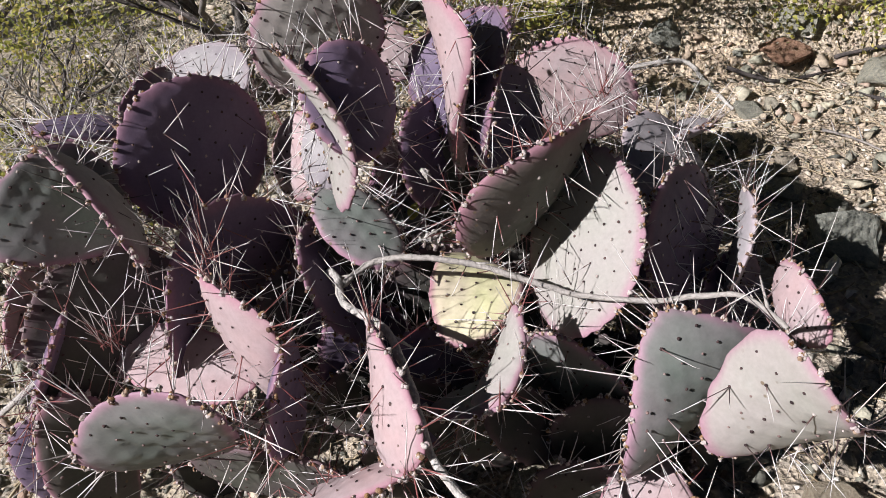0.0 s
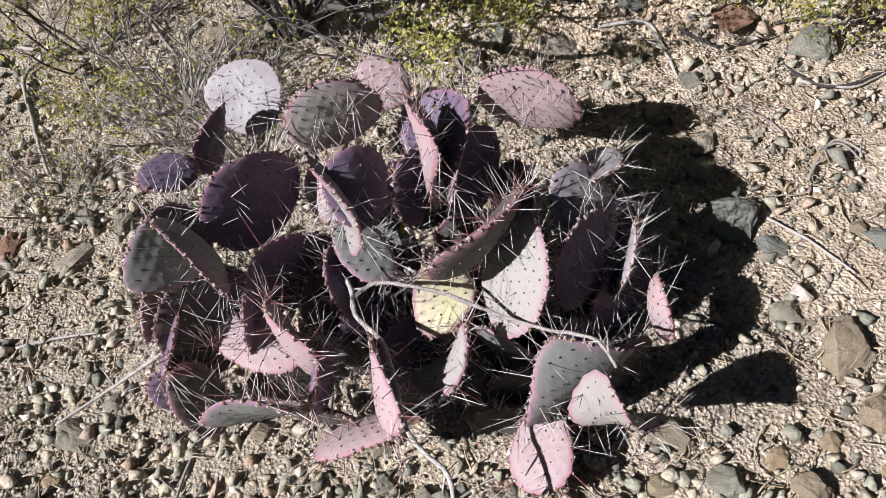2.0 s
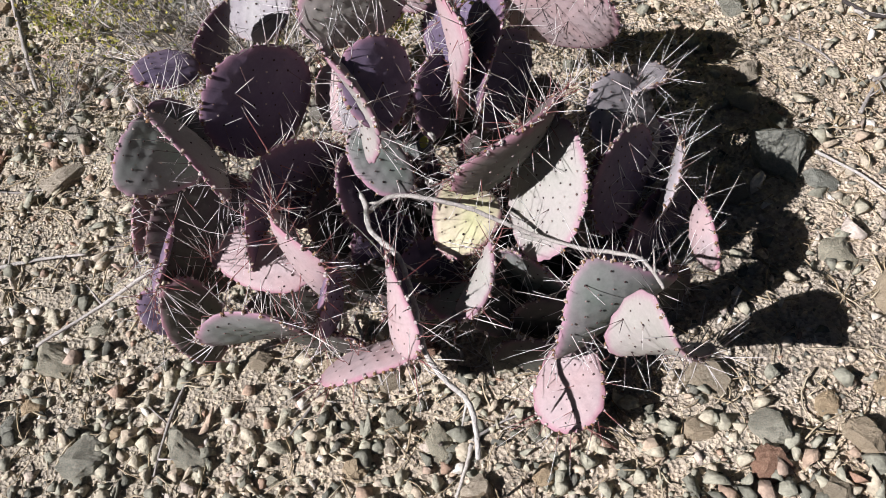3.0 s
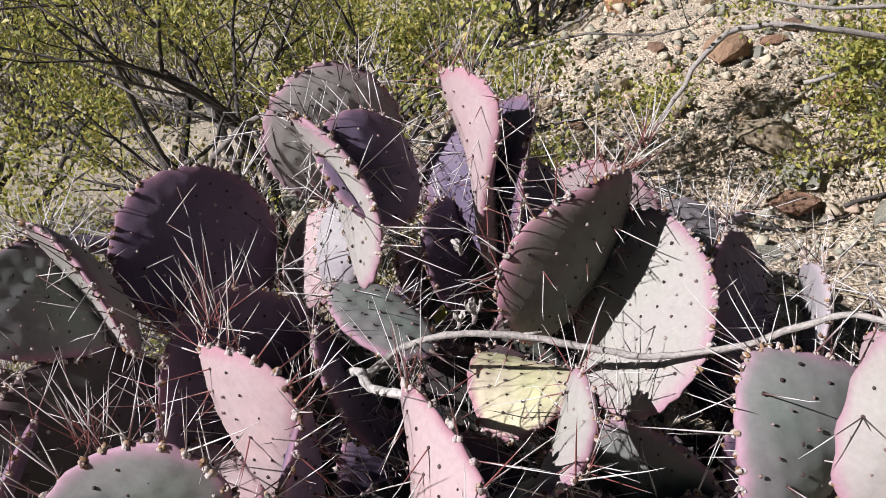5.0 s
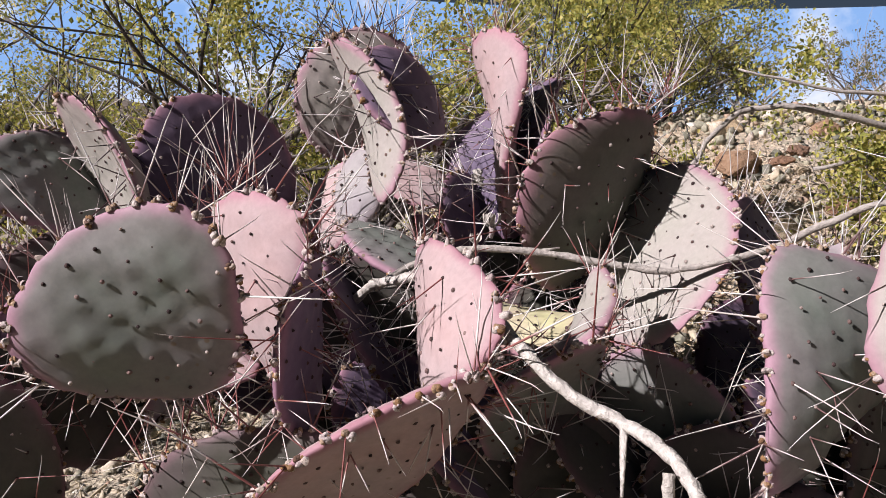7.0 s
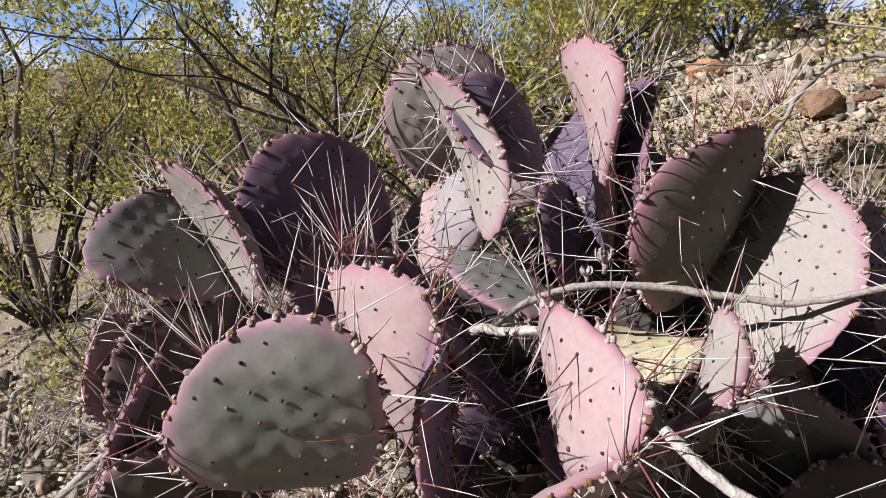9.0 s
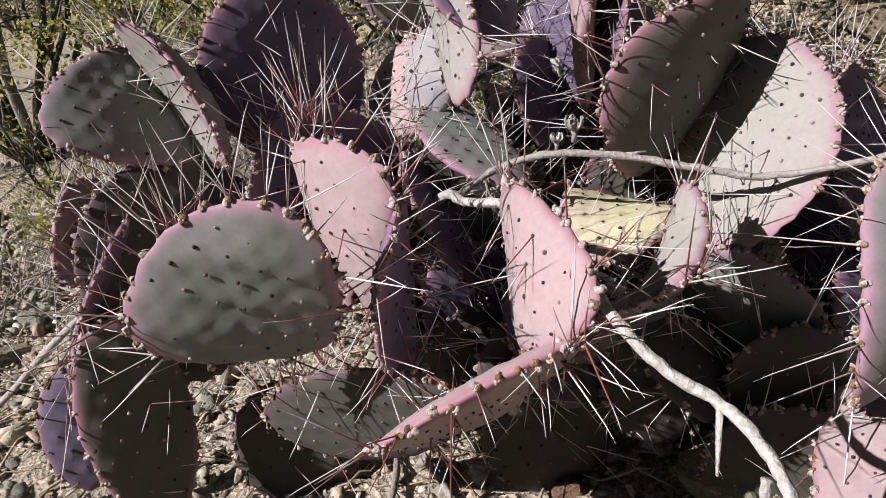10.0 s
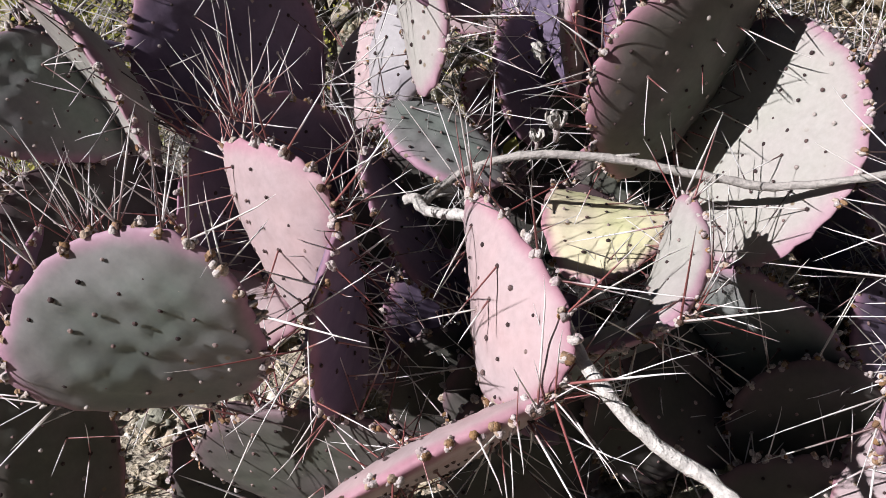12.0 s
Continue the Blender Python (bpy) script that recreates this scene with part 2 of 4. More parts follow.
def hill_material():
    m, n, l, b = material("far_hillside", 0.95, 0.1)
    obj = n.new("ShaderNodeTexCoord").outputs["Object"]
    big = noise_tex(n, l, 0.02, 8.0, 0.6, obj)
    l.new(ramp(n, l, big.outputs["Fac"], ((0.35, (0.105, 0.091, 0.077)), (0.65, (0.175, 0.14, 0.112)))), b.inputs["Base Color"])
    return m


HILL = hill_material()


def sky_backdrop_material():
    """Pale blue daylight sky with soft white cloud, glowing."""
    m = bpy.data.materials.new("backdrop_sky")
    m.use_nodes = True
    n, l = m.node_tree.nodes, m.node_tree.links
    n.remove(n["Principled BSDF"])
    obj = n.new("ShaderNodeTexCoord").outputs["Object"]
    cloud = noise_tex(n, l, 0.0022, 6.0, 0.55, obj)
    col = ramp(n, l, cloud.outputs["Fac"], ((0.48, (0.20, 0.38, 0.68)), (0.62, (0.62, 0.70, 0.80))))
    glow = node(n, "ShaderNodeEmission", Strength=0.75)
    l.new(col, glow.inputs["Color"])
    l.new(glow.outputs[0], n["Material Output"].inputs["Surface"])
    return m


SKY = sky_backdrop_material()


# ---- helpers for meshes ----
def finish(name, bm, mat, smooth=True):
    me = bpy.data.meshes.new(name)
    bm.to_mesh(me)
    bm.free()
    me.materials.append(mat)
    if smooth:
        me.polygons.foreach_set("use_smooth", [True] * len(me.polygons))
    return me


def part(name, data, parent, label=""):
    ob = new(name, data)
    ob.parent = parent
    return tagged(ob, label)


def mesh_from(name, verts, faces, mat, smooth=True):
    me = bpy.data.meshes.new(name)
    me.from_pydata(verts, [], faces)
    me.materials.append(mat)
    if smooth:
        me.polygons.foreach_set("use_smooth", [True] * len(me.polygons))
    return me


def add_tube(verts, faces, points, radii, sides=5, cap=True):
    """A tapering tube along points, added to the lists."""
    first = len(verts)
    side = None
    for i, p in enumerate(points):
        way = (points[min(i + 1, len(points) - 1)] - points[max(i - 1, 0)])
        way = way.normalized() if way.length > 1e-9 else Vector((0, 0, 1))
        side = way.orthogonal() if side is None else side - way * side.dot(way)
        side = side.normalized() if side.length > 1e-6 else way.orthogonal().normalized()
        other = way.cross(side)
        for k in range(sides):
            a = 2 * math.pi * k / sides
            verts.append(p + (side * math.cos(a) + other * math.sin(a)) * radii[i])
    for i in range(len(points) - 1):
        for k in range(sides):
            a, b = first + i * sides + k, first + i * sides + (k + 1) % sides
            faces.append((a, b, b + sides, a + sides))
    if cap:
        faces.append(tuple(first + k for k in reversed(range(sides))))
        faces.append(tuple(first + (len(points) - 1) * sides + k for k in range(sides)))


def smooth_line(points, steps=5, wobble=0.0, rng=None):
    """Points along a smooth line through the given ones."""
    pts = [Vector(p) for p in points]
    out = []
    for i in range(len(pts) - 1):
        p0, p1, p2, p3 = pts[max(i - 1, 0)], pts[i], pts[i + 1], pts[min(i + 2, len(pts) - 1)]
        for s in range(steps):
            u = s / steps
            out.append(0.5 * ((2 * p1) + (p2 - p0) * u + (2 * p0 - 5 * p1 + 4 * p2 - p3) * u * u + (3 * p1 - p0 - 3 * p2 + p3) * u ** 3))
    out.append(pts[-1])
    if wobble and rng:
        out = [p + Vector([rng.uniform(-wobble, wobble) for _ in range(3)]) for p in out]
    return out


# ---- ground ----
def lie(x, y):
    """Height of the ground: a slope that rises to the right, with swells and a crumbly surface."""
    slope = 0.13 + 0.112 * 14.0 * math.tanh(x / 14.0) + 0.0645 * math.tanh(x / 1.5) - 0.03 * max(-2.0, min(y, 1.5))
    far = max(0.0, math.hypot(x, y) - 1.0)
    swell = min(1.0, far / 4.0) * 0.10 * noise.noise((x * 0.35, y * 0.35, 3.1)) + 0.010 * noise.noise((x * 3.0, y * 3.0, 1.7))
    back = max(0.0, y - 1.5)
    side = max(0.0, min(1.0, (x + 0.9 + 0.25 * back) / (1.2 + 0.6 * back)))
    swell += (0.42 * (1 - math.exp(-back / 0.55)) + 0.022 * min(back, 15.0)) * side * side * (3 - 2 * side)
    return slope + swell - 0.012 * min(far, 30.0) * (0.5 - 0.5 * math.tanh(x / 6.0))


def crumble(x, y):
    return 0.008 * noise.noise((x * 11.0, y * 11.0, 0.3)) + 0.010 * abs(noise.noise((x * 33.0, y * 33.0, 5.3))) + 0.005 * noise.noise((x * 75.0, y * 75.0, 2.3))


def ground_sheet():
    """One sheet, fine near the cactus and wider towards the horizon."""
    def spread(near, far, centre, fine, count):
        inner = np.linspace(-near, near, fine)
        outer = near * (far / near) ** (np.arange(1, count + 1) / count)
        return centre + np.concatenate((-outer[::-1], inner, outer))
    xs = spread(1.5, 3000.0, 0.05, 330, 44)
    ys = spread(1.5, 3000.0, 1.0, 330, 44)
    verts, faces = [], []
    for y in ys:
        for x in xs:
            verts.append((x, y, lie(x, y) + crumble(x, y) * max(0.0, min(1.0, (1.55 - max(abs(x - 0.05), abs(y - 1.0))) / 0.15))))
    w = len(xs)
    for j in range(len(ys) - 1):
        for i in range(w - 1):
            a = j * w + i
            faces.append((a, a + 1, a + 1 + w, a + w))
    return mesh_from("ground", verts, faces, SOIL)


ground = tagged(new("ground", ground_sheet()), "tan gravelly desert soil sloping up to one side", "ground", kind="structure")


def stone_mesh(seed, mat, flat=0.6, chips=15, detail=2):
    """A broken stone: the hull of a few points, with roughened, stepped faces where it is large enough to show them."""
    rng = random.Random(seed)
    bm = bmesh.new()
    for _ in range(chips):
        p = Vector((rng.gauss(0, 1), rng.gauss(0, 1), rng.gauss(0, 1))).normalized() * rng.uniform(0.72, 1.05)
        bm.verts.new((p.x, p.y, p.z * flat))
    hull = bmesh.ops.convex_hull(bm, input=bm.verts[:])
    bmesh.ops.delete(bm, geom=list({e for e in hull["geom_interior"] + hull["geom_unused"] if isinstance(e, bmesh.types.BMVert)}), context="VERTS")
    bmesh.ops.triangulate(bm, faces=bm.faces[:])
    if detail > 2:
        bmesh.ops.subdivide_edges(bm, edges=bm.edges[:], cuts=5, use_grid_fill=True)
        bmesh.ops.triangulate(bm, faces=bm.faces[:])
        shift = Vector((seed, 0, 0))
        for v in bm.verts:
            step = noise.noise(v.co * 3.2 + shift)
            v.co *= 1 + 0.09 * (round(step * 4) / 4) + 0.10 * noise.noise(v.co * 1.7 - shift) + 0.05 * noise.noise(v.co * 6.0 + shift) + 0.03 * noise.noise(v.co * 13.0)
    return finish("stone", bm, mat, smooth=False)


# ---- stones ----
STONES = {kind: [stone_mesh(40 * k + i, mat, flat, 26, 4) for i in range(5)] for k, (kind, mat, flat) in enumerate((("slate", SLATE, 0.62), ("tan", TAN, 0.66), ("rust", RUST, 0.6), ("cream", CREAM, 0.7), ("orange", ORANGE, 0.7)))}
STONE_LABELS = {"slate": "grey-green slaty stone lying on gravel", "tan": "angular tan stone lying on gravel", "rust": "rust-brown angular stone on gravel", "cream": "pale cream stone lying on gravel", "orange": "orange angular rock on the stony slope"}
stone_rng = random.Random(11)


def stone(x, y, size, kind, sunk=0.25):
    me = stone_rng.choice(STONES[kind])
    ob = new("stone", me)
    flat = {"slate": 0.62, "tan": 0.66, "rust": 0.6, "cream": 0.7, "orange": 0.7}[kind]
    half = size * 0.56
    ob.location = (x, y, lie(x, y) + half * flat * (1 - 2 * sunk) * 0.8)
    ob.rotation_euler = (stone_rng.uniform(-0.25, 0.25), stone_rng.uniform(-0.25, 0.25), stone_rng.uniform(0, 6.28))
    ob.scale = (half * stone_rng.uniform(0.9, 1.15), half * stone_rng.uniform(0.75, 1.0), half * stone_rng.uniform(0.8, 1.05))
    return tagged(ob, STONE_LABELS[kind], "stone", "stones on the slope")


for x, y, size, kind in ((0.531, 0.966, 0.115, "slate"), (0.497, 1.165, 0.066, "cream"), (0.599, 1.532, 0.096, "rust"), (0.755, 1.463, 0.12, "slate")):
    stone(x, y, size, kind)
for x, y, size, kind in ((-0.83, 0.893, 0.093, "cream"), (-0.675, 0.492, 0.098, "slate"), (0.384, 0.517, 0.093, "tan"), (0.683, 0.681, 0.105, "tan"), (0.705, 0.561, 0.075, "tan"), (0.545, 0.485, 0.05, "tan"), (-1.012, 0.937, 0.08, "rust"), (0.629, 1.602, 0.101, "slate")):
    stone(x, y, size, kind, 0.5)
for x, y, size, kind in ((-0.041, 0.539, 0.038, "rust"), (0.079, 0.539, 0.075, "slate"), (-0.915, 0.648, 0.061, "slate"), (-0.62, 0.559, 0.044, "slate"), (0.597, 0.746, 0.061, "slate"), (0.789, 0.911, 0.067, "slate"), (0.487, 1.099, 0.068, "slate"), (0.366, 1.585, 0.084, "slate")):
    stone(x, y, size, kind)
for x, y, size, kind in ((0.397, 1.467, 0.065, "tan"), (0.21, 1.492, 0.078, "cream"), (0.057, 1.537, 0.067, "slate"), (-0.668, 1.621, 0.107, "tan"), (-0.56, 0.325, 0.077, "slate"), (-0.393, 0.349, 0.073, "slate"), (-0.084, 0.417, 0.043, "slate"), (0.449, 0.386, 0.06, "rust")):
    stone(x, y, size, kind)
for x, y, size, kind in ((0.535, 0.354, 0.05, "tan"), (0.61, 0.398, 0.044, "cream"), (0.147, 0.352, 0.04, "tan"), (-0.127, 0.339, 0.043, "tan"), (-0.706, 0.369, 0.046, "slate"), (0.46, 0.441, 0.07, "slate"), (0.363, 0.43, 0.05, "tan"), (0.66, 2.01, 0.05, "slate")):
    stone(x, y, size, kind)
for x, y, size, kind in ((0.6, 2.02, 0.135, "orange"), (0.47, 2.68, 0.125, "orange"), (0.78, 2.11, 0.08, "rust"), (0.83, 2.06, 0.075, "slate"), (0.71, 2.05, 0.06, "rust"), (0.74, 1.98, 0.05, "cream"), (0.92, 2.3, 0.09, "orange"), (0.59, 1.68, 0.13, "tan"), (0.857, 1.541, 0.071, "tan"), (-0.317, 0.505, 0.044, "tan"), (-0.184, 0.494, 0.056, "tan"), (-0.096, 0.483, 0.049, "tan")):
    stone(x, y, size, kind)
KINDS = ("slate",) * 9 + ("tan",) * 8 + ("cream",) * 2 + ("rust",)
for _ in range(210):                                     # loose stones between them
    x, y = stone_rng.uniform(-1.3, 1.2), stone_rng.uniform(0.22, 2.2)
    if abs(x - 0.0) < 0.36 and 0.42 < y < 1.0:
        continue
    stone(x, y, 0.022 + 0.05 * stone_rng.random() ** 2.2, stone_rng.choice(KINDS))
for _ in range(60):                                      # stones on the slope behind
    y = stone_rng.uniform(1.7, 7.0)
    stone(stone_rng.uniform(0.0, 0.6) * y, y, 0.03 + 0.09 * stone_rng.random() ** 2.5, stone_rng.choice(KINDS))


def scatter(name, count, area, sizes, seed, label, mat, detail):
    """Many small broken stones in one mesh."""
    rng = np.random.RandomState(seed)
    shapes = []
    for k in range(10):
        me = stone_mesh(900 + seed * 20 + k, mat, 0.72, 8, detail)
        co = np.empty(len(me.vertices) * 3)
        me.vertices.foreach_get("co", co)
        tri = np.array([p.vertices[:] for p in me.polygons])
        shapes.append((co.reshape(-1, 3), tri))
        bpy.data.meshes.remove(me)
    x0, x1, y0, y1 = area
    blur = 0.12 * min(x1 - x0, y1 - y0)
    all_v, all_f, at = [], [], 0
    for _ in range(count):
        x, y = rng.uniform(x0, x1) + rng.normal(0, blur), rng.uniform(y0, y1) + rng.normal(0, blur)
        size = sizes[0] + (sizes[1] - sizes[0]) * rng.rand() ** 2.3
        co, tri = shapes[rng.randint(10)]
        a, tip = rng.uniform(0, 6.28), rng.normal(0, 0.5)
        turn = np.array(Euler((tip, rng.normal(0, 0.5), a)).to_matrix())
        v = (co * (size * rng.uniform(0.8, 1.2), size * rng.uniform(0.6, 1.0), size * rng.uniform(0.7, 1.1)) * 0.45) @ turn.T
        all_v.append(v + (x, y, lie(x, y) + size * 0.21))
        all_f.append(tri + at)
        at += len(co)
    verts, tris = np.concatenate(all_v), np.concatenate(all_f)
    me = bpy.data.meshes.new(name)
    me.vertices.add(len(verts))
    me.vertices.foreach_set("co", verts.ravel())
    me.loops.add(tris.size)
    me.loops.foreach_set("vertex_index", tris.ravel())
    me.polygons.add(len(tris))
    me.polygons.foreach_set("loop_start", np.arange(0, tris.size, 3))
    me.update(calc_edges=True)
    me.materials.append(mat)
    return tagged(new(name, me), label, "gravel", kind="stuff")


scatter("gravel", 5200, (-1.4, 1.2, 0.15, 2.0), (0.012, 0.042), 1, "angular grey and tan gravel on the soil", GRAVEL, 2)
scatter("rubble", 1100, (-1.35, -0.42, 0.25, 1.5), (0.018, 0.055), 5, "broken slaty rubble on the lower side", RUBBLE, 2)
scatter("front_rubble", 1500, (-0.6, 1.0, 0.15, 0.45), (0.016, 0.055), 6, "broken slaty rubble in front of the cactus", RUBBLE, 2)
scatter("coarse_rubble", 1000, (-1.4, 1.2, 0.2, 1.7), (0.016, 0.055), 12, "loose angular greenish rubble all over the slope", RUBBLE, 2)
scatter("side_rubble", 200, (0.42, 1.1, 0.4, 1.5), (0.014, 0.048), 7, "broken slaty rubble beside the cactus", RUBBLE, 2)
scatter("small_gravel", 22000, (-1.4, 1.2, 0.15, 2.0), (0.006, 0.020), 4, "small broken slaty chips on the soil", GRAVEL, 1)
scatter("fine_gravel", 26000, (-1.3, 1.1, 0.2, 1.7), (0.003, 0.009), 2, "fine mixed grit on the soil", GRAVEL, 1)
scatter("slope_rubble", 9000, (-0.7, 3.2, 1.45, 4.2), (0.012, 0.065), 9, "broken olive-grey rubble on the rising slope", RUBBLE, 1)
scatter("slope_gravel", 12000, (-2.0, 7.5, 2.0, 11.0), (0.02, 0.10), 3, "broken slaty gravel over the slope behind", GRAVEL, 1)


# ---- prickly pear ----
GAP = 0.0195                                             # between areoles


def pad_point(x, y, shape):
    kx, ky, kxy = shape
    return Vector((x, y, kx * x * x + ky * y * y + kxy * x * y))


def pad_body(seed, a, b, egg, shape, thick, mat, wrinkle):
    """A pad: an egg-shaped disc, bent and twisted, with rounded rim and a little unevenness; 'margin' runs from its middle to its rim."""
    rings, segs = 24, 96
    verts, margin, faces = [], [], []
    scallops = int(math.pi * (a + b) / 0.0205)
    radii = [math.sin(0.5 * math.pi * (i + 1) / rings) for i in range(rings)]

    def place(r, ang, face):
        ripple = 1 + 0.030 * noise.noise((math.cos(ang) * 2.0, math.sin(ang) * 2.0, seed)) + 0.016 * r * noise.noise((math.cos(ang) * 8.0, math.sin(ang) * 8.0, seed)) + 0.013 * r ** 8 * math.cos(scallops * ang + 3.0 * noise.noise((math.cos(ang), math.sin(ang), seed)))
        x, y = b * r * ripple * math.cos(ang) * (1 + egg * r * math.sin(ang)), a * r * ripple * math.sin(ang)
        p = pad_point(x, y, shape)
        nx, ny = -(2 * shape[0] * x + shape[2] * y), -(2 * shape[1] * y + shape[2] * x)
        n = Vector((nx, ny, 1)).normalized()
        h = thick * (1 - r ** 2.6) ** 0.5 * (1 + 0.12 * noise.noise((x * 24, y * 24, seed + 7 * face)))
        j = round(y / (GAP * 0.87))
        i = round(x / GAP - 0.5 * (j % 2))
        d2 = (x - (i + 0.5 * (j % 2)) * GAP) ** 2 + (y - j * GAP * 0.87 + 0.002) ** 2
        h += 0.0010 * math.exp(-d2 / 0.0000340) * (1 - r ** 6)
        uneven = 0.0020 * noise.noise((x * 16, y * 16, seed)) * (1 - 0.5 * r)
        uneven += wrinkle * noise.noise(((x + 0.7 * y) * 52, (y - 0.7 * x) * 15, seed + 5)) * (1 - r ** 6)
        return p + n * (face * h + uneven)
    for face in (1, -1):
        verts.append(place(0, 0, face)), margin.append(0.0)
        for r in radii[:-1]:
            for k in range(segs):
                verts.append(place(r, 2 * math.pi * k / segs, face)), margin.append(r)
    side = len(verts) // 2
    for k in range(segs):
        verts.append(place(1.0, 2 * math.pi * k / segs, 1)), margin.append(1.0)
    rim = 2 * side
    for f, base in ((1, 0), (-1, side)):
        def at(i, k):
            return rim + k % segs if i == rings - 1 else base + 1 + i * segs + k % segs
        for k in range(segs):
            tri = (base, at(0, k), at(0, k + 1))
            faces.append(tri if f > 0 else tri[::-1])
        for i in range(rings - 1):
            for k in range(segs):
                quad = (at(i, k), at(i + 1, k), at(i + 1, k + 1), at(i, k + 1))
                faces.append(quad if f > 0 else quad[::-1])
    me = mesh_from("pad", verts, faces, mat)
    me.attributes.new("margin", "FLOAT", "POINT").data.foreach_set("value", margin)
    return me


def blob(verts, faces, p, n, r, h):
    """A low rounded knob of wool at p."""
    first = len(verts)
    s = n.orthogonal().normalized()
    t = n.cross(s)
    for ring, up in ((1.0, -0.2), (0.85, 0.45), (0.4, 0.9)):
        for k in range(6):
            ang = 2 * math.pi * (k + 0.5 * ring) / 6
            verts.append(p + (s * math.cos(ang) + t * math.sin(ang)) * r * ring + n * h * up)
    verts.append(p + n * h)
    for i in range(2):
        for k in range(6):
            a, b = first + i * 6 + k, first + i * 6 + (k + 1) % 6
            faces.append((a, b, b + 6, a + 6))
    for k in range(6):
        faces.append((first + 12 + k, first + 12 + (k + 1) % 6, first + 18))


def along_spines(me, sides):
    """Gives the spines of a mesh the attribute 'along', from 0 at the base to 1 at the tip."""
    steps = np.repeat((0.0, 0.4, 0.8, 1.0), sides)
    me.attributes.new("along", "FLOAT", "POINT").data.foreach_set("value", np.tile(steps, len(me.vertices) // len(steps)))
    return me


def spine_shapes(mat, seed):
    """A few single spines, each 1 long along z."""
    rng = random.Random(seed)
    out = []
    for _ in range(6):
        v, f = [], []
        a, b = rng.uniform(-0.05, 0.05), rng.uniform(-0.05, 0.05)
        add_tube(v, f, [Vector((0, 0, 0)), Vector((a * 0.5, b * 0.5, 0.4)), Vector((a, b, 0.8)), Vector((a * 0.8, b * 0.8, 1.0))], [0.0108, 0.0092, 0.0055, 0.0007], 6, cap=False)
        out.append(along_spines(mesh_from("spine", v, f, mat), 6))
    return out


SINGLES = {m: spine_shapes(m, k) for k, m in enumerate((SPINE_PALE, SPINE_RED, SPINE_DARK))}


def add_spine(verts, faces, p, way, length, rng, fat=0.00050):
    droop = Vector((rng.uniform(-1, 1), rng.uniform(-1, 1), rng.uniform(-1.0, 0.6))) * length * 0.07
    pts = [p, p + way * length * 0.4 + droop * 0.5, p + way * length * 0.8 + droop * 0.9, p + way * length + droop * 0.8]
    add_tube(verts, faces, pts, [fat * 1.15, fat, fat * 0.62, fat * 0.12], 4, cap=False)


cactus = tagged(new("prickly_pear_cactus"), "low violet prickly pear clump with long spines, growing on stony soil", "cactus")
cactus.location = (0.0, 0.62, lie(0.0, 0.62))
UP = Vector((0, 0, 1))
pad_count = 0


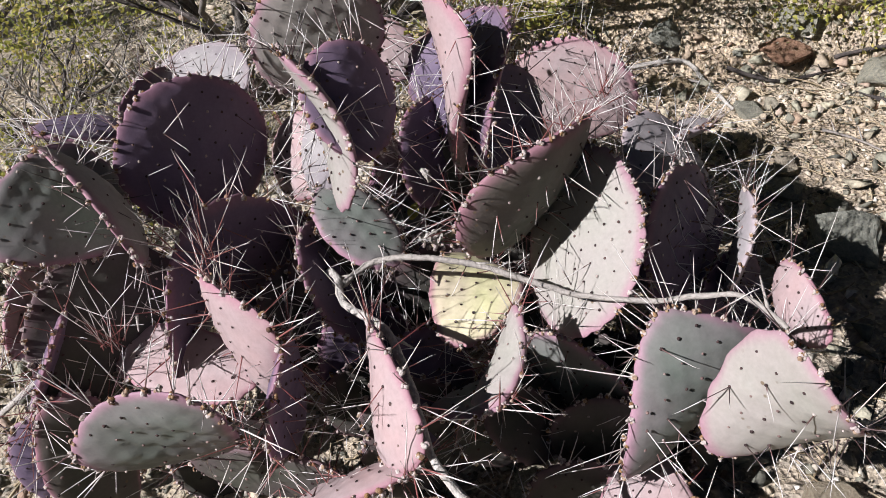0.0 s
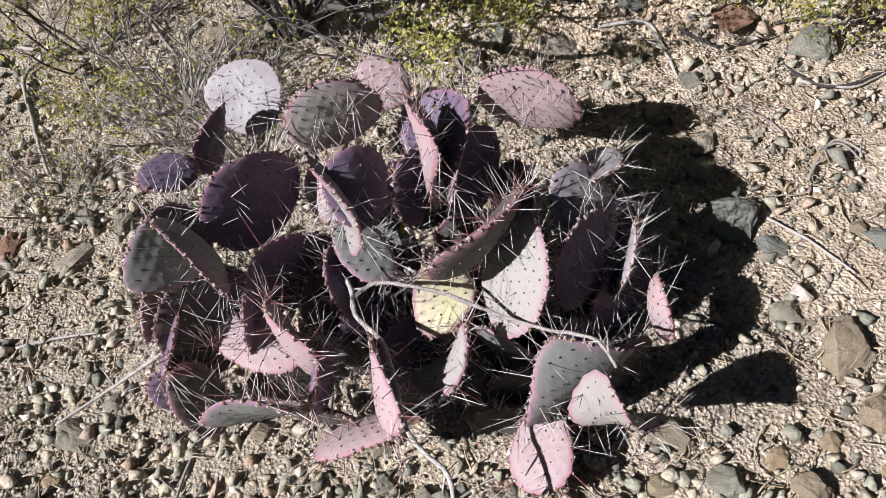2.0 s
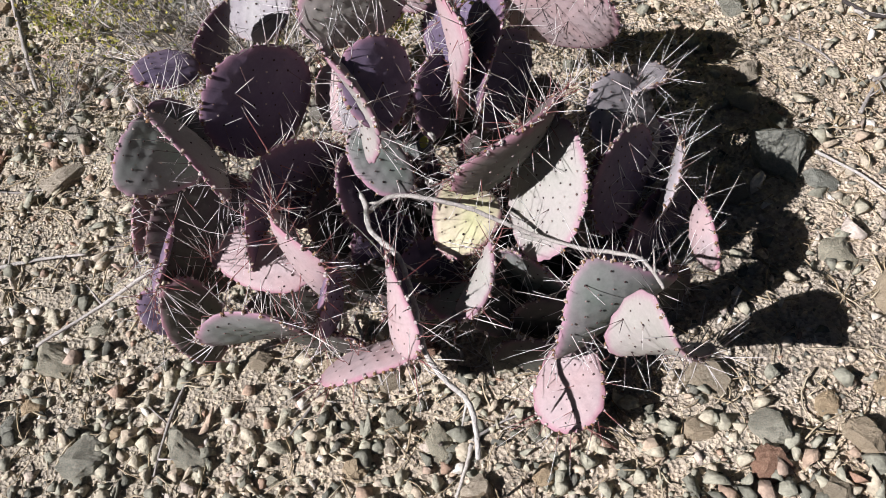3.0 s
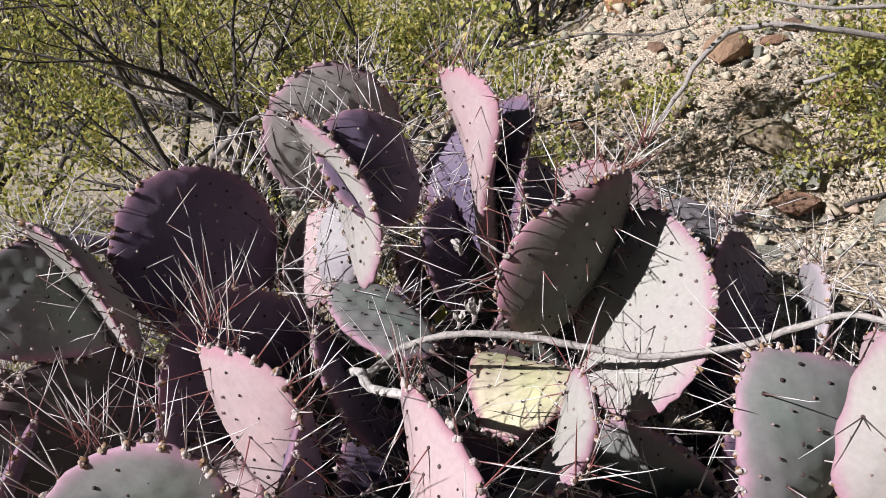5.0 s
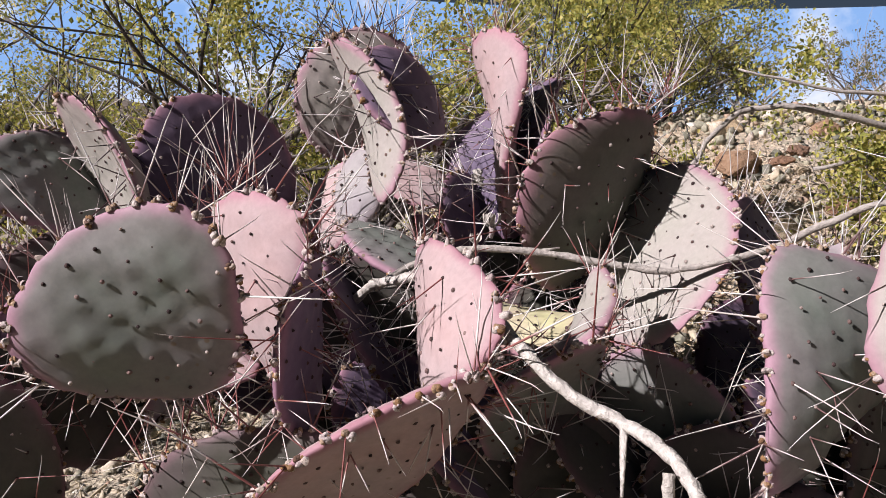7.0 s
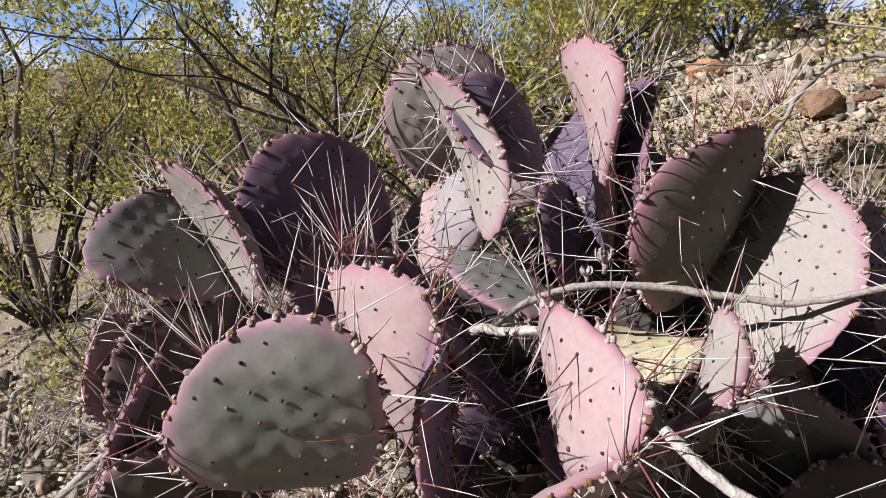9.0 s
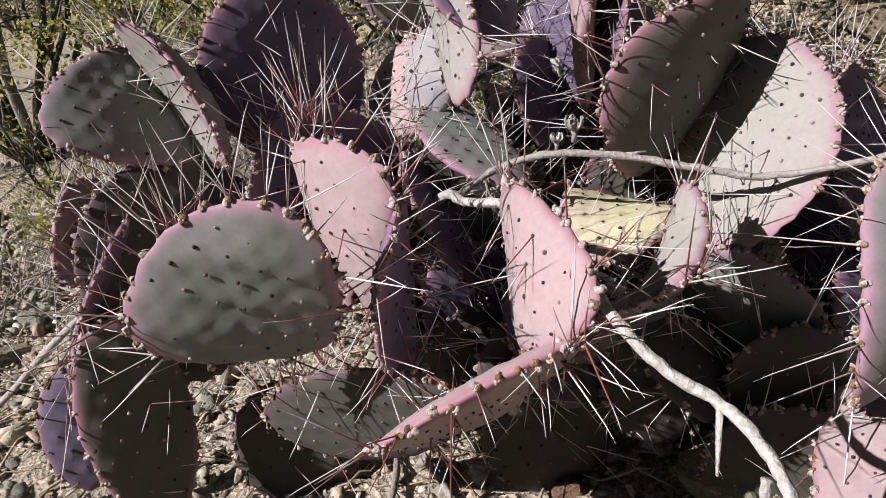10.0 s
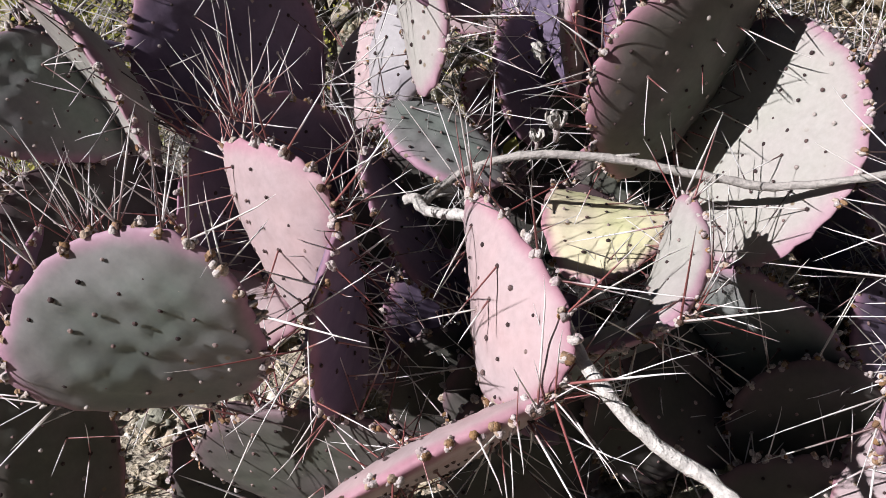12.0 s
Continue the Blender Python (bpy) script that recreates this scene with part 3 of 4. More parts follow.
def pad(place, turn, a, b, egg, shape, skin, spines, label, rim=1.0, facing=0.34, thick=0.0085, single=0, crown=None, knob=1.0, wrinkle=0.0010):
    """One pad of the cactus with its areoles and spines. rim, facing: how many of the areoles on rim and faces bear spines."""
    global pad_count
    pad_count += 1
    seed = 17.3 * pad_count
    rng = random.Random(100 + pad_count)
    here = pose(*place, *turn)
    body = part("pad", pad_body(seed, a, b, egg, shape, thick, PADS[skin], wrinkle), cactus, label)
    body.matrix_local = Matrix.Translation(-cactus.location) @ here
    up = here.to_3x3().inverted() @ UP
    wool_v, wool_f, tuft_v, tuft_f, sp_v, sp_f = [], [], [], [], [], []

    def spot(x, y, face):
        p = pad_point(x, y, shape)
        n = Vector((-(2 * shape[0] * x + shape[2] * y), -(2 * shape[1] * y + shape[2] * x), 1)).normalized()
        r = min(1.0, math.hypot(x / b, y / a))
        return p + n * face * thick * ((1 - r ** 2.6) ** 0.5 * 0.98 + 0.16), n * face
    for face in (1, -1):
        for j in range(-8, 9):
            for i in range(-8, 9):
                x = (i + 0.5 * (j % 2)) * GAP + rng.uniform(-0.002, 0.002)
                y = j * GAP * 0.87 + rng.uniform(-0.002, 0.002)
                if math.hypot(x / (b * (1 + egg * y / a)), y / a) > 0.90:
                    continue
                p, n = spot(x, y, face)
                blob(wool_v, wool_f, p, n, rng.uniform(0.0011, 0.0019), rng.uniform(0.0008, 0.0015))
                high = 0.35 + 0.65 * (y / a + 1) / 2
                if rng.random() < facing * high:
                    for _ in range(rng.choice((1, 1, 2))):
                        way = (n * rng.uniform(0.5, 1.0) + Vector((rng.gauss(0, 0.5), rng.gauss(0, 0.5), 0)) - up * rng.uniform(-0.1, 0.9)).normalized()
                        add_spine(sp_v, sp_f, p, way, rng.uniform(0.022, 0.058), rng)
    around = math.pi * (3 * (a + b) - math.sqrt((3 * a + b) * (a + 3 * b)))
    count = int(around / 0.0118)
    for k in range(count):
        ang = 2 * math.pi * (k + rng.uniform(-0.25, 0.25)) / count
        lift = 0.5 + 0.5 * math.sin(ang)
        if lift < 0.06:
            continue
        x, y = b * math.cos(ang) * (1 + egg * math.sin(ang)), a * math.sin(ang)
        p = pad_point(x, y, shape)
        n = Vector((-(2 * shape[0] * x + shape[2] * y), -(2 * shape[1] * y + shape[2] * x), 1)).normalized()
        out = Vector((math.cos(ang) / b, math.sin(ang) / a, 0)).normalized()
        out = (out - n * out.dot(n)).normalized()
        p = p + n * rng.uniform(-0.003, 0.003)
        for _ in range(8):
            off = Vector((rng.uniform(-1, 1), rng.uniform(-1, 1), rng.uniform(-1, 1))) * 0.0023
            blob(tuft_v, tuft_f, p - out * 0.0012 + off, (out + n * rng.uniform(-0.6, 0.6)).normalized(), knob * rng.uniform(0.0011, 0.0025), knob * rng.uniform(0.0013, 0.0040))
        if rng.random() < rim * 0.82 * (0.25 + 0.75 * lift):
            for _ in range(rng.choice((1, 2, 2, 3))):
                way = (out + n * rng.gauss(0, 0.75) + Vector((rng.gauss(0, 0.4), rng.gauss(0, 0.4), 0)) + up * rng.uniform(-0.2, 0.35)).normalized()
                length = rng.uniform(0.025, 0.078)
                if single > 0 and rng.random() < 0.5:
                    single -= 1
                    one = part("spine", rng.choice(SINGLES[spines]), body)
                    one.matrix_local = Matrix.LocRotScale(p + out * 0.001, way.to_track_quat("Z", "Y"), (length,) * 3)
                else:
                    add_spine(sp_v, sp_f, p + out * 0.001, way, length, rng)
    if crown:
        spot_at, count, reach = crown
        p = here.inverted() @ Vector(spot_at)
        for _ in range(count):
            way = (up + Vector((rng.gauss(0, 0.45), rng.gauss(0, 0.45), rng.gauss(0, 0.45)))).normalized()
            add_spine(sp_v, sp_f, p + Vector([rng.uniform(-0.012, 0.012), rng.uniform(-0.006, 0.004), rng.uniform(-0.004, 0.004)]), way, reach * rng.uniform(0.5, 1.1), rng)
    tagged(part("areole_wool", mesh_from("areole_wool", wool_v, wool_f, AREOLE), body, "brown woolly areole dots"), kind="stuff")
    tagged(part("rim_wool", mesh_from("rim_wool", tuft_v, tuft_f, TUFT), body, "pinkish woolly knobs along the rim"), kind="stuff")
    tagged(part("spine_coat", along_spines(mesh_from("spine_coat", sp_v, sp_f, spines), 4), body, "long needle spines"), kind="stuff")
    return body


pad((-0.315, 0.759, 0.420), (76.6, 31.2, 44.6), 0.087, 0.095, -0.01, (-0.98, 0.71, 0.55), "violet", SPINE_PALE, "round dark violet pad with a spotted face", single=26)
pad((-0.428, 0.655, 0.416), (-7.6, 50.3, -32.5), 0.081, 0.060, 0.23, (0.24, -1.51, -0.37), "grey", SPINE_PALE, "grey-green pad cupped at its lower rim", wrinkle=0.0026)
pad((-0.375, 0.662, 0.423), (112.6, 35.0, -31.9), 0.073, 0.071, 0.44, (3.08, 3.36, -0.01), "pale", SPINE_DARK, "narrow pale pad seen along its edge")
pad((-0.472, 0.803, 0.418), (161.8, 5.7, -1.5), 0.060, 0.048, -0.03, (0.89, -1.39, -0.11), "violet", SPINE_PALE, "dark violet pad behind paler ones")
pad((-0.434, 0.932, 0.369), (103.7, -63.9, 77.5), 0.081, 0.063, 0.01, (1.64, -2.86, -0.18), "violet", SPINE_PALE, "small dark violet pad")
pad((-0.421, 1.071, 0.339), (7.6, 42.0, -98.2), 0.083, 0.072, 0.12, (-0.88, 1.15, -0.14), "dry", SPINE_DARK, "pale grey pad under a bush")
pad((-0.194, 0.865, 0.518), (91.8, -4.6, 22.7), 0.076, 0.078, -0.07, (-0.05, -0.15, 1.36), "pale", SPINE_DARK, "pale round pad with purple margin", crown=((-0.165, 0.80, 0.585), 9, 0.06))
pad((-0.158, 0.712, 0.494), (100.6, -31.8, -62.7), 0.086, 0.040, 0.01, (-1.02, 2.81, 3.42), "pale", SPINE_DARK, "curved pale pad with pink edge")
pad((-0.136, 0.731, 0.508), (49.4, 22.9, 33.5), 0.062, 0.056, 0.14, (-2.23, 2.27, -0.32), "violet", SPINE_PALE, "dark violet pad folded against a pale one")
pad((-0.145, 1.050, 0.418), (30.4, -19.0, 45.0), 0.055, 0.046, 0.06, (-0.00, -0.01, -0.02), "pink", SPINE_DARK, "pinkish pad at the rear")
pad((-0.071, 0.838, 0.384), (61.9, 36.8, 47.2), 0.067, 0.051, 0.04, (-0.70, 1.15, -0.08), "violet", SPINE_PALE, "dark violet pad in the middle of the clump")
pad((-0.037, 0.810, 0.486), (79.8, 6.3, 90.5), 0.107, 0.046, 0.82, (4.87, -0.94, -5.11), "pink", SPINE_RED, "tall narrow pink pad", crown=((-0.045, 0.80, 0.575), 12, 0.07), thick=0.011)
pad((-0.025, 0.855, 0.466), (72.4, -13.6, -54.8), 0.093, 0.094, 0.06, (3.00, -2.66, -0.19), "violet", SPINE_PALE, "dark violet pad beside a pink one")
pad((0.051, 0.702, 0.419), (111.7, -12.7, 48.9), 0.094, 0.092, 0.20, (-2.71, -1.35, 1.80), "olive", SPINE_RED, "olive pad with a bright pink spiny rim", rim=1.3, single=26, crown=((0.113, 0.735, 0.525), 18, 0.062), thick=0.016, knob=1.0)
pad((0.120, 1.122, 0.320), (110.7, 52.2, -1.9), 0.117, 0.093, 0.12, (-0.34, 0.19, 0.63), "pink", SPINE_DARK, "broad pink pad leaning back")
pad((0.103, 0.683, 0.385), (47.7, -44.9, -33.7), 0.106, 0.083, -0.09, (-0.40, 0.53, -0.49), "pale", SPINE_DARK, "broad pale pad half in the shade of another", single=26, knob=1.0)
pad((0.217, 0.816, 0.386), (37.2, 8.6, 44.4), 0.079, 0.067, 0.05, (-0.23, 0.37, 0.47), "dry", SPINE_PALE, "grey withered spiny pad", rim=1.5)
pad((0.227, 0.910, 0.371), (157.1, -36.2, -5.5), 0.071, 0.061, 0.08, (1.14, -1.66, 0.29), "dry", SPINE_PALE, "small grey withered pad", rim=1.5)
pad((-0.082, 0.481, 0.347), (83.6, 11.7, -72.8), 0.054, 0.067, 0.44, (-0.87, -2.32, -4.89), "pink", SPINE_RED, "pink pad with a knobbly rim", single=26, knob=1.15)
pad((-0.109, 0.440, 0.282), (134.4, 19.4, 55.7), 0.084, 0.058, -0.50, (1.74, 0.39, -0.70), "pink", SPINE_RED, "pink-rimmed pad lying low", single=26, knob=1.1)
pad((-0.256, 0.431, 0.352), (108.4, -38.0, -2.0), 0.066, 0.068, 0.40, (1.90, -1.44, -1.39), "grey", SPINE_PALE, "large oval grey-green pad facing outward", facing=0.12, single=26, knob=1.05, wrinkle=0.0036)
pad((-0.288, 0.684, 0.296), (106.3, 7.5, 63.7), 0.112, 0.122, 0.07, (3.04, -1.79, 2.58), "violet", SPINE_RED, "reddish violet pad with red spines", single=26)
pad((-0.220, 0.537, 0.341), (106.0, -13.4, -54.5), 0.084, 0.057, 0.71, (-4.66, -1.40, -2.11), "pink", SPINE_RED, "pink folded pad with corky rim knobs", rim=1.4, single=26, crown=((-0.250, 0.572, 0.430), 16, 0.075), knob=1.2)
pad((-0.177, 0.504, 0.322), (90.2, -14.8, 88.5), 0.068, 0.056, 0.08, (-0.68, 1.64, 0.35), "violet", SPINE_RED, "narrow dull violet pad")
pad((0.210, 0.531, 0.325), (90.3, -19.7, 32.5), 0.086, 0.094, -0.43, (0.52, -6.35, 2.12), "grey", SPINE_PALE, "grey pad with a lit pink edge", single=26, thick=0.013, wrinkle=0.0022)
pad((0.255, 0.453, 0.389), (-136.6, 66.6, 114.5), 0.064, 0.067, -0.49, (2.59, -6.73, -7.73), "pale", SPINE_DARK, "pale pointed pad at the side")
pad((0.170, 0.475, 0.215), (-9.5, 26.3, 174.3), 0.082, 0.050, 0.40, (1.50, 0.00, 0.00), "pink", SPINE_RED, "pink base pad lying on the soil", facing=0.15, single=20, knob=1.0)
pad((0.344, 0.677, 0.314), (28.6, -82.3, -16.4), 0.058, 0.034, 0.08, (0.73, -1.86, 1.25), "pink", SPINE_PALE, "pink narrow outer pad")
pad((0.302, 0.765, 0.324), (82.3, -44.3, 77.9), 0.072, 0.066, 0.01, (-1.72, 1.95, 0.19), "dry", SPINE_PALE, "dark pad with a pale edge", rim=1.6)
pad((0.104, 0.620, 0.231), (101.1, -18.3, -28.0), 0.087, 0.072, -0.18, (-0.07, 0.06, 0.28), "grey", SPINE_PALE, "shaded olive pad low in the clump", rim=0.5)
pad((-0.395, 0.507, 0.188), (72.5, 0.6, 49.1), 0.094, 0.045, 0.15, (0.80, -0.60, 0.40), "olive", SPINE_RED, "tall dark olive pad near the soil")
pad((-0.466, 0.535, 0.161), (81.1, 4.7, 20.5), 0.062, 0.036, 0.10, (0.00, 0.00, 0.00), "violet", SPINE_PALE, "violet outer pad near the soil")
pad((-0.466, 0.607, 0.319), (89.4, -5.7, -93.2), 0.046, 0.055, -0.17, (-1.45, 0.99, -0.84), "pink", SPINE_PALE, "small mottled pink pad under a green one", rim=1.5, facing=0.5)
pad((-0.451, 0.594, 0.270), (47.0, 50.4, -114.6), 0.079, 0.071, 0.05, (-0.17, 0.33, -0.07), "violet", SPINE_RED, "dark violet pad with reddish spines")
pad((-0.138, 0.714, 0.365), (0.6, 21.6, -41.8), 0.041, 0.065, 0.07, (0.31, 0.37, -0.47), "grey", SPINE_PALE, "grey-green pad with striped shade")
pad((-0.157, 0.699, 0.294), (56.6, 4.3, 86.4), 0.079, 0.071, 0.05, (0.04, -0.05, -0.56), "violet", SPINE_PALE, "deeply shaded pad in the clump")
pad((-0.212, 0.802, 0.396), (59.7, 50.7, -73.7), 0.068, 0.052, 0.05, (-0.03, 0.02, 0.19), "pink", SPINE_RED, "small pink pad between larger ones")
pad((-0.179, 0.770, 0.420), (65.8, -4.7, -24.4), 0.050, 0.030, 0.10, (0.00, 0.00, 0.00), "dry", SPINE_PALE, "withered grey pad")
pad((-0.205, 0.492, 0.222), (100.0, -18.0, -14.0), 0.046, 0.090, 0.05, (0.00, 1.00, 0.00), "deep", SPINE_RED, "low shaded olive pad with a red rim", single=20)
pad((-0.106, 0.856, 0.338), (104.7, 47.2, -76.4), 0.066, 0.049, -0.02, (-2.08, 3.86, -0.91), "pink", SPINE_PALE, "small pink shrivelled pad", rim=0.3, facing=0.0)
pad((-0.002, 0.555, 0.283), (128.4, -13.6, 26.1), 0.093, 0.050, -0.09, (-0.62, 2.33, -0.99), "grey", SPINE_RED, "shaded grey-olive pad beneath a curled pink one", rim=0.5, single=26)
pad((0.027, 0.537, 0.347), (34.5, -45.2, -43.7), 0.056, 0.028, -0.11, (-0.67, 3.81, 4.54), "pale", SPINE_RED, "pale pink-rimmed pad curled up beside a yellow one", single=26)
pad((-0.003, 0.673, 0.315), (-1.4, -1.4, -91.5), 0.051, 0.074, -0.20, (-2.48, 3.28, 3.27), "dish", SPINE_RED, "yellowing damaged pad with a pink rim", rim=0.8)
pad((-0.306, 0.578, 0.278), (-5.8, -17.7, 69.8), 0.092, 0.042, 0.00, (2.00, 0.00, 0.00), "pink", SPINE_RED, "pink pad with striped shade", facing=0.08, crown=((-0.391, 0.595, 0.245), 18, 0.08))
# pads in the deep skin carry their shade in their colour
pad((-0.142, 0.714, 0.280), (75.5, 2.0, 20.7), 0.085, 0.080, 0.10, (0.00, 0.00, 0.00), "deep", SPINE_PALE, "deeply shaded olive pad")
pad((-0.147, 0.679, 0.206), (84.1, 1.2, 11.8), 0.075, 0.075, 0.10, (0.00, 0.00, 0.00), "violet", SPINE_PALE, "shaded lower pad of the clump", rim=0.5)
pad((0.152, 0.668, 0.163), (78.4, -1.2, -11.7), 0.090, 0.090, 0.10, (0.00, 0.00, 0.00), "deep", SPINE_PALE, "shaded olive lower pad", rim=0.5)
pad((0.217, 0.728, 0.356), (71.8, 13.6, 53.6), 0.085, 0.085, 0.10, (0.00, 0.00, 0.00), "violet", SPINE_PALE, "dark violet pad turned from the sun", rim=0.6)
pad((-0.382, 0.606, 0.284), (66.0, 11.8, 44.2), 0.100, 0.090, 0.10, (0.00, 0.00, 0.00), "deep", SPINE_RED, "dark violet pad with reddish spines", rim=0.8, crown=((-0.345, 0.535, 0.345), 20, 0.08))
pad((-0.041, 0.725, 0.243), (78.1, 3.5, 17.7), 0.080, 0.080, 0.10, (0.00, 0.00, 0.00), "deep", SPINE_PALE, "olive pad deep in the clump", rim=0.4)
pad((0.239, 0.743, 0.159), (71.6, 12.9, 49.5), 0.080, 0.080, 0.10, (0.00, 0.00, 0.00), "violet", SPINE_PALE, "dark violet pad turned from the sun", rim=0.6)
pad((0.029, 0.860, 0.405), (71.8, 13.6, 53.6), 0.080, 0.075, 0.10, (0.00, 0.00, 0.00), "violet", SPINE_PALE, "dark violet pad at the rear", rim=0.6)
# filler pads at made-up places, added to darken the inside of the clump
pad((-0.201, 0.680, 0.254), (57.2, 13.3, 51.8), 0.065, 0.060, 0.10, (0.00, 0.00, 0.00), "deep", SPINE_PALE, "added filler pad inside the clump", rim=0.6)
pad((-0.100, 0.765, 0.267), (38.3, 11.9, 44.4), 0.065, 0.060, 0.10, (0.00, 0.00, 0.00), "violet", SPINE_PALE, "added filler pad inside the clump", rim=0.6)
pad((-0.049, 0.604, 0.233), (48.9, 10.1, 36.3), 0.065, 0.060, 0.10, (0.00, 0.00, 0.00), "violet", SPINE_PALE, "added filler pad inside the clump", rim=0.6)
pad((0.053, 0.709, 0.245), (50.4, 13.9, 55.6), 0.065, 0.060, 0.10, (0.00, 0.00, 0.00), "deep", SPINE_PALE, "added filler pad inside the clump", rim=0.6)
pad((0.126, 0.806, 0.268), (56.6, 11.5, 42.7), 0.065, 0.060, 0.10, (0.00, 0.00, 0.00), "violet", SPINE_PALE, "added filler pad inside the clump", rim=0.6)
pad((-0.287, 0.731, 0.250), (46.8, 13.2, 51.3), 0.065, 0.060, 0.10, (0.00, 0.00, 0.00), "violet", SPINE_PALE, "added filler pad inside the clump", rim=0.6)
pad((0.053, 0.587, 0.231), (44.6, 11.9, 44.5), 0.065, 0.060, 0.10, (0.00, 0.00, 0.00), "deep", SPINE_PALE, "added filler pad inside the clump", rim=0.6)
pad((-0.130, 0.660, 0.214), (56.6, 11.5, 42.7), 0.065, 0.060, 0.10, (0.00, 0.00, 0.00), "violet", SPINE_PALE, "added filler pad inside the clump", rim=0.6)
pad((0.212, 0.620, 0.235), (56.6, 11.5, 42.7), 0.065, 0.060, 0.10, (0.00, 0.00, 0.00), "violet", SPINE_PALE, "added filler pad inside the clump", rim=0.6)
pad((0.104, 0.931, 0.265), (57.2, 13.3, 51.8), 0.065, 0.060, 0.10, (0.00, 0.00, 0.00), "deep", SPINE_PALE, "added filler pad inside the clump", rim=0.6)
pad((-0.104, 0.925, 0.255), (49.1, 12.2, 46.0), 0.065, 0.060, 0.10, (0.00, 0.00, 0.00), "violet", SPINE_PALE, "added filler pad inside the clump", rim=0.6)
# dark pads standing before shaded soil, added so that it reads black
pad((-0.119, 0.618, 0.190), (78.1, 3.5, 17.7), 0.055, 0.055, 0.10, (0.00, 0.00, 0.00), "deep", SPINE_PALE, "added filler pad inside the clump", rim=0.6)
pad((-0.069, 0.586, 0.204), (84.1, 2.3, 11.7), 0.055, 0.055, 0.10, (0.00, 0.00, 0.00), "deep", SPINE_PALE, "added filler pad inside the clump", rim=0.6)
pad((0.033, 0.575, 0.207), (78.1, 3.5, 17.7), 0.055, 0.055, 0.10, (0.00, 0.00, 0.00), "deep", SPINE_PALE, "added filler pad inside the clump", rim=0.6)
pad((0.135, 0.569, 0.209), (84.0, 1.2, 5.9), 0.055, 0.055, 0.10, (0.00, 0.00, 0.00), "deep", SPINE_PALE, "added filler pad inside the clump", rim=0.6)
pad((0.234, 0.599, 0.214), (77.7, 2.4, 12.0), 0.055, 0.055, 0.10, (0.00, 0.00, 0.00), "deep", SPINE_PALE, "added filler pad inside the clump", rim=0.6)
pad((0.027, 0.814, 0.281), (75.5, 2.2, 11.3), 0.058, 0.058, 0.10, (0.00, 0.00, 0.00), "olive", SPINE_PALE, "shaded olive pad behind a fallen twig", rim=0.8)
pad((-0.049, 0.856, 0.346), (72.2, 2.9, 14.6), 0.075, 0.062, 0.10, (0.00, 0.00, 0.00), "olive", SPINE_PALE, "dull spotted pad at the heart of the clump", rim=0.8)
pad((-0.136, 0.800, 0.289), (41.2, -19.3, -9.6), 0.055, 0.075, 0.10, (0.00, 0.00, 0.00), "grey", SPINE_PALE, "grey-green pad lying back, partly in sun", rim=0.6)
# extra pads, added to cover and darken lit soil around the clump
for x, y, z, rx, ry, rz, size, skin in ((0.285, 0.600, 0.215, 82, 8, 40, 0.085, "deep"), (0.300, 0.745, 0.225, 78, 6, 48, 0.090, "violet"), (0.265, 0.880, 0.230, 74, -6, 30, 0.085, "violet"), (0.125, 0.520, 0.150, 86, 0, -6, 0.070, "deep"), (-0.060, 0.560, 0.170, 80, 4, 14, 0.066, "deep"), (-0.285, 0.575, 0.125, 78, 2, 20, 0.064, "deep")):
    pad((x, y, z), (rx, ry, rz), size, size * 0.94, 0.10, (0.4, -0.3, 0.2), skin, SPINE_PALE, "added filler pad that darkens the soil", rim=0.5)


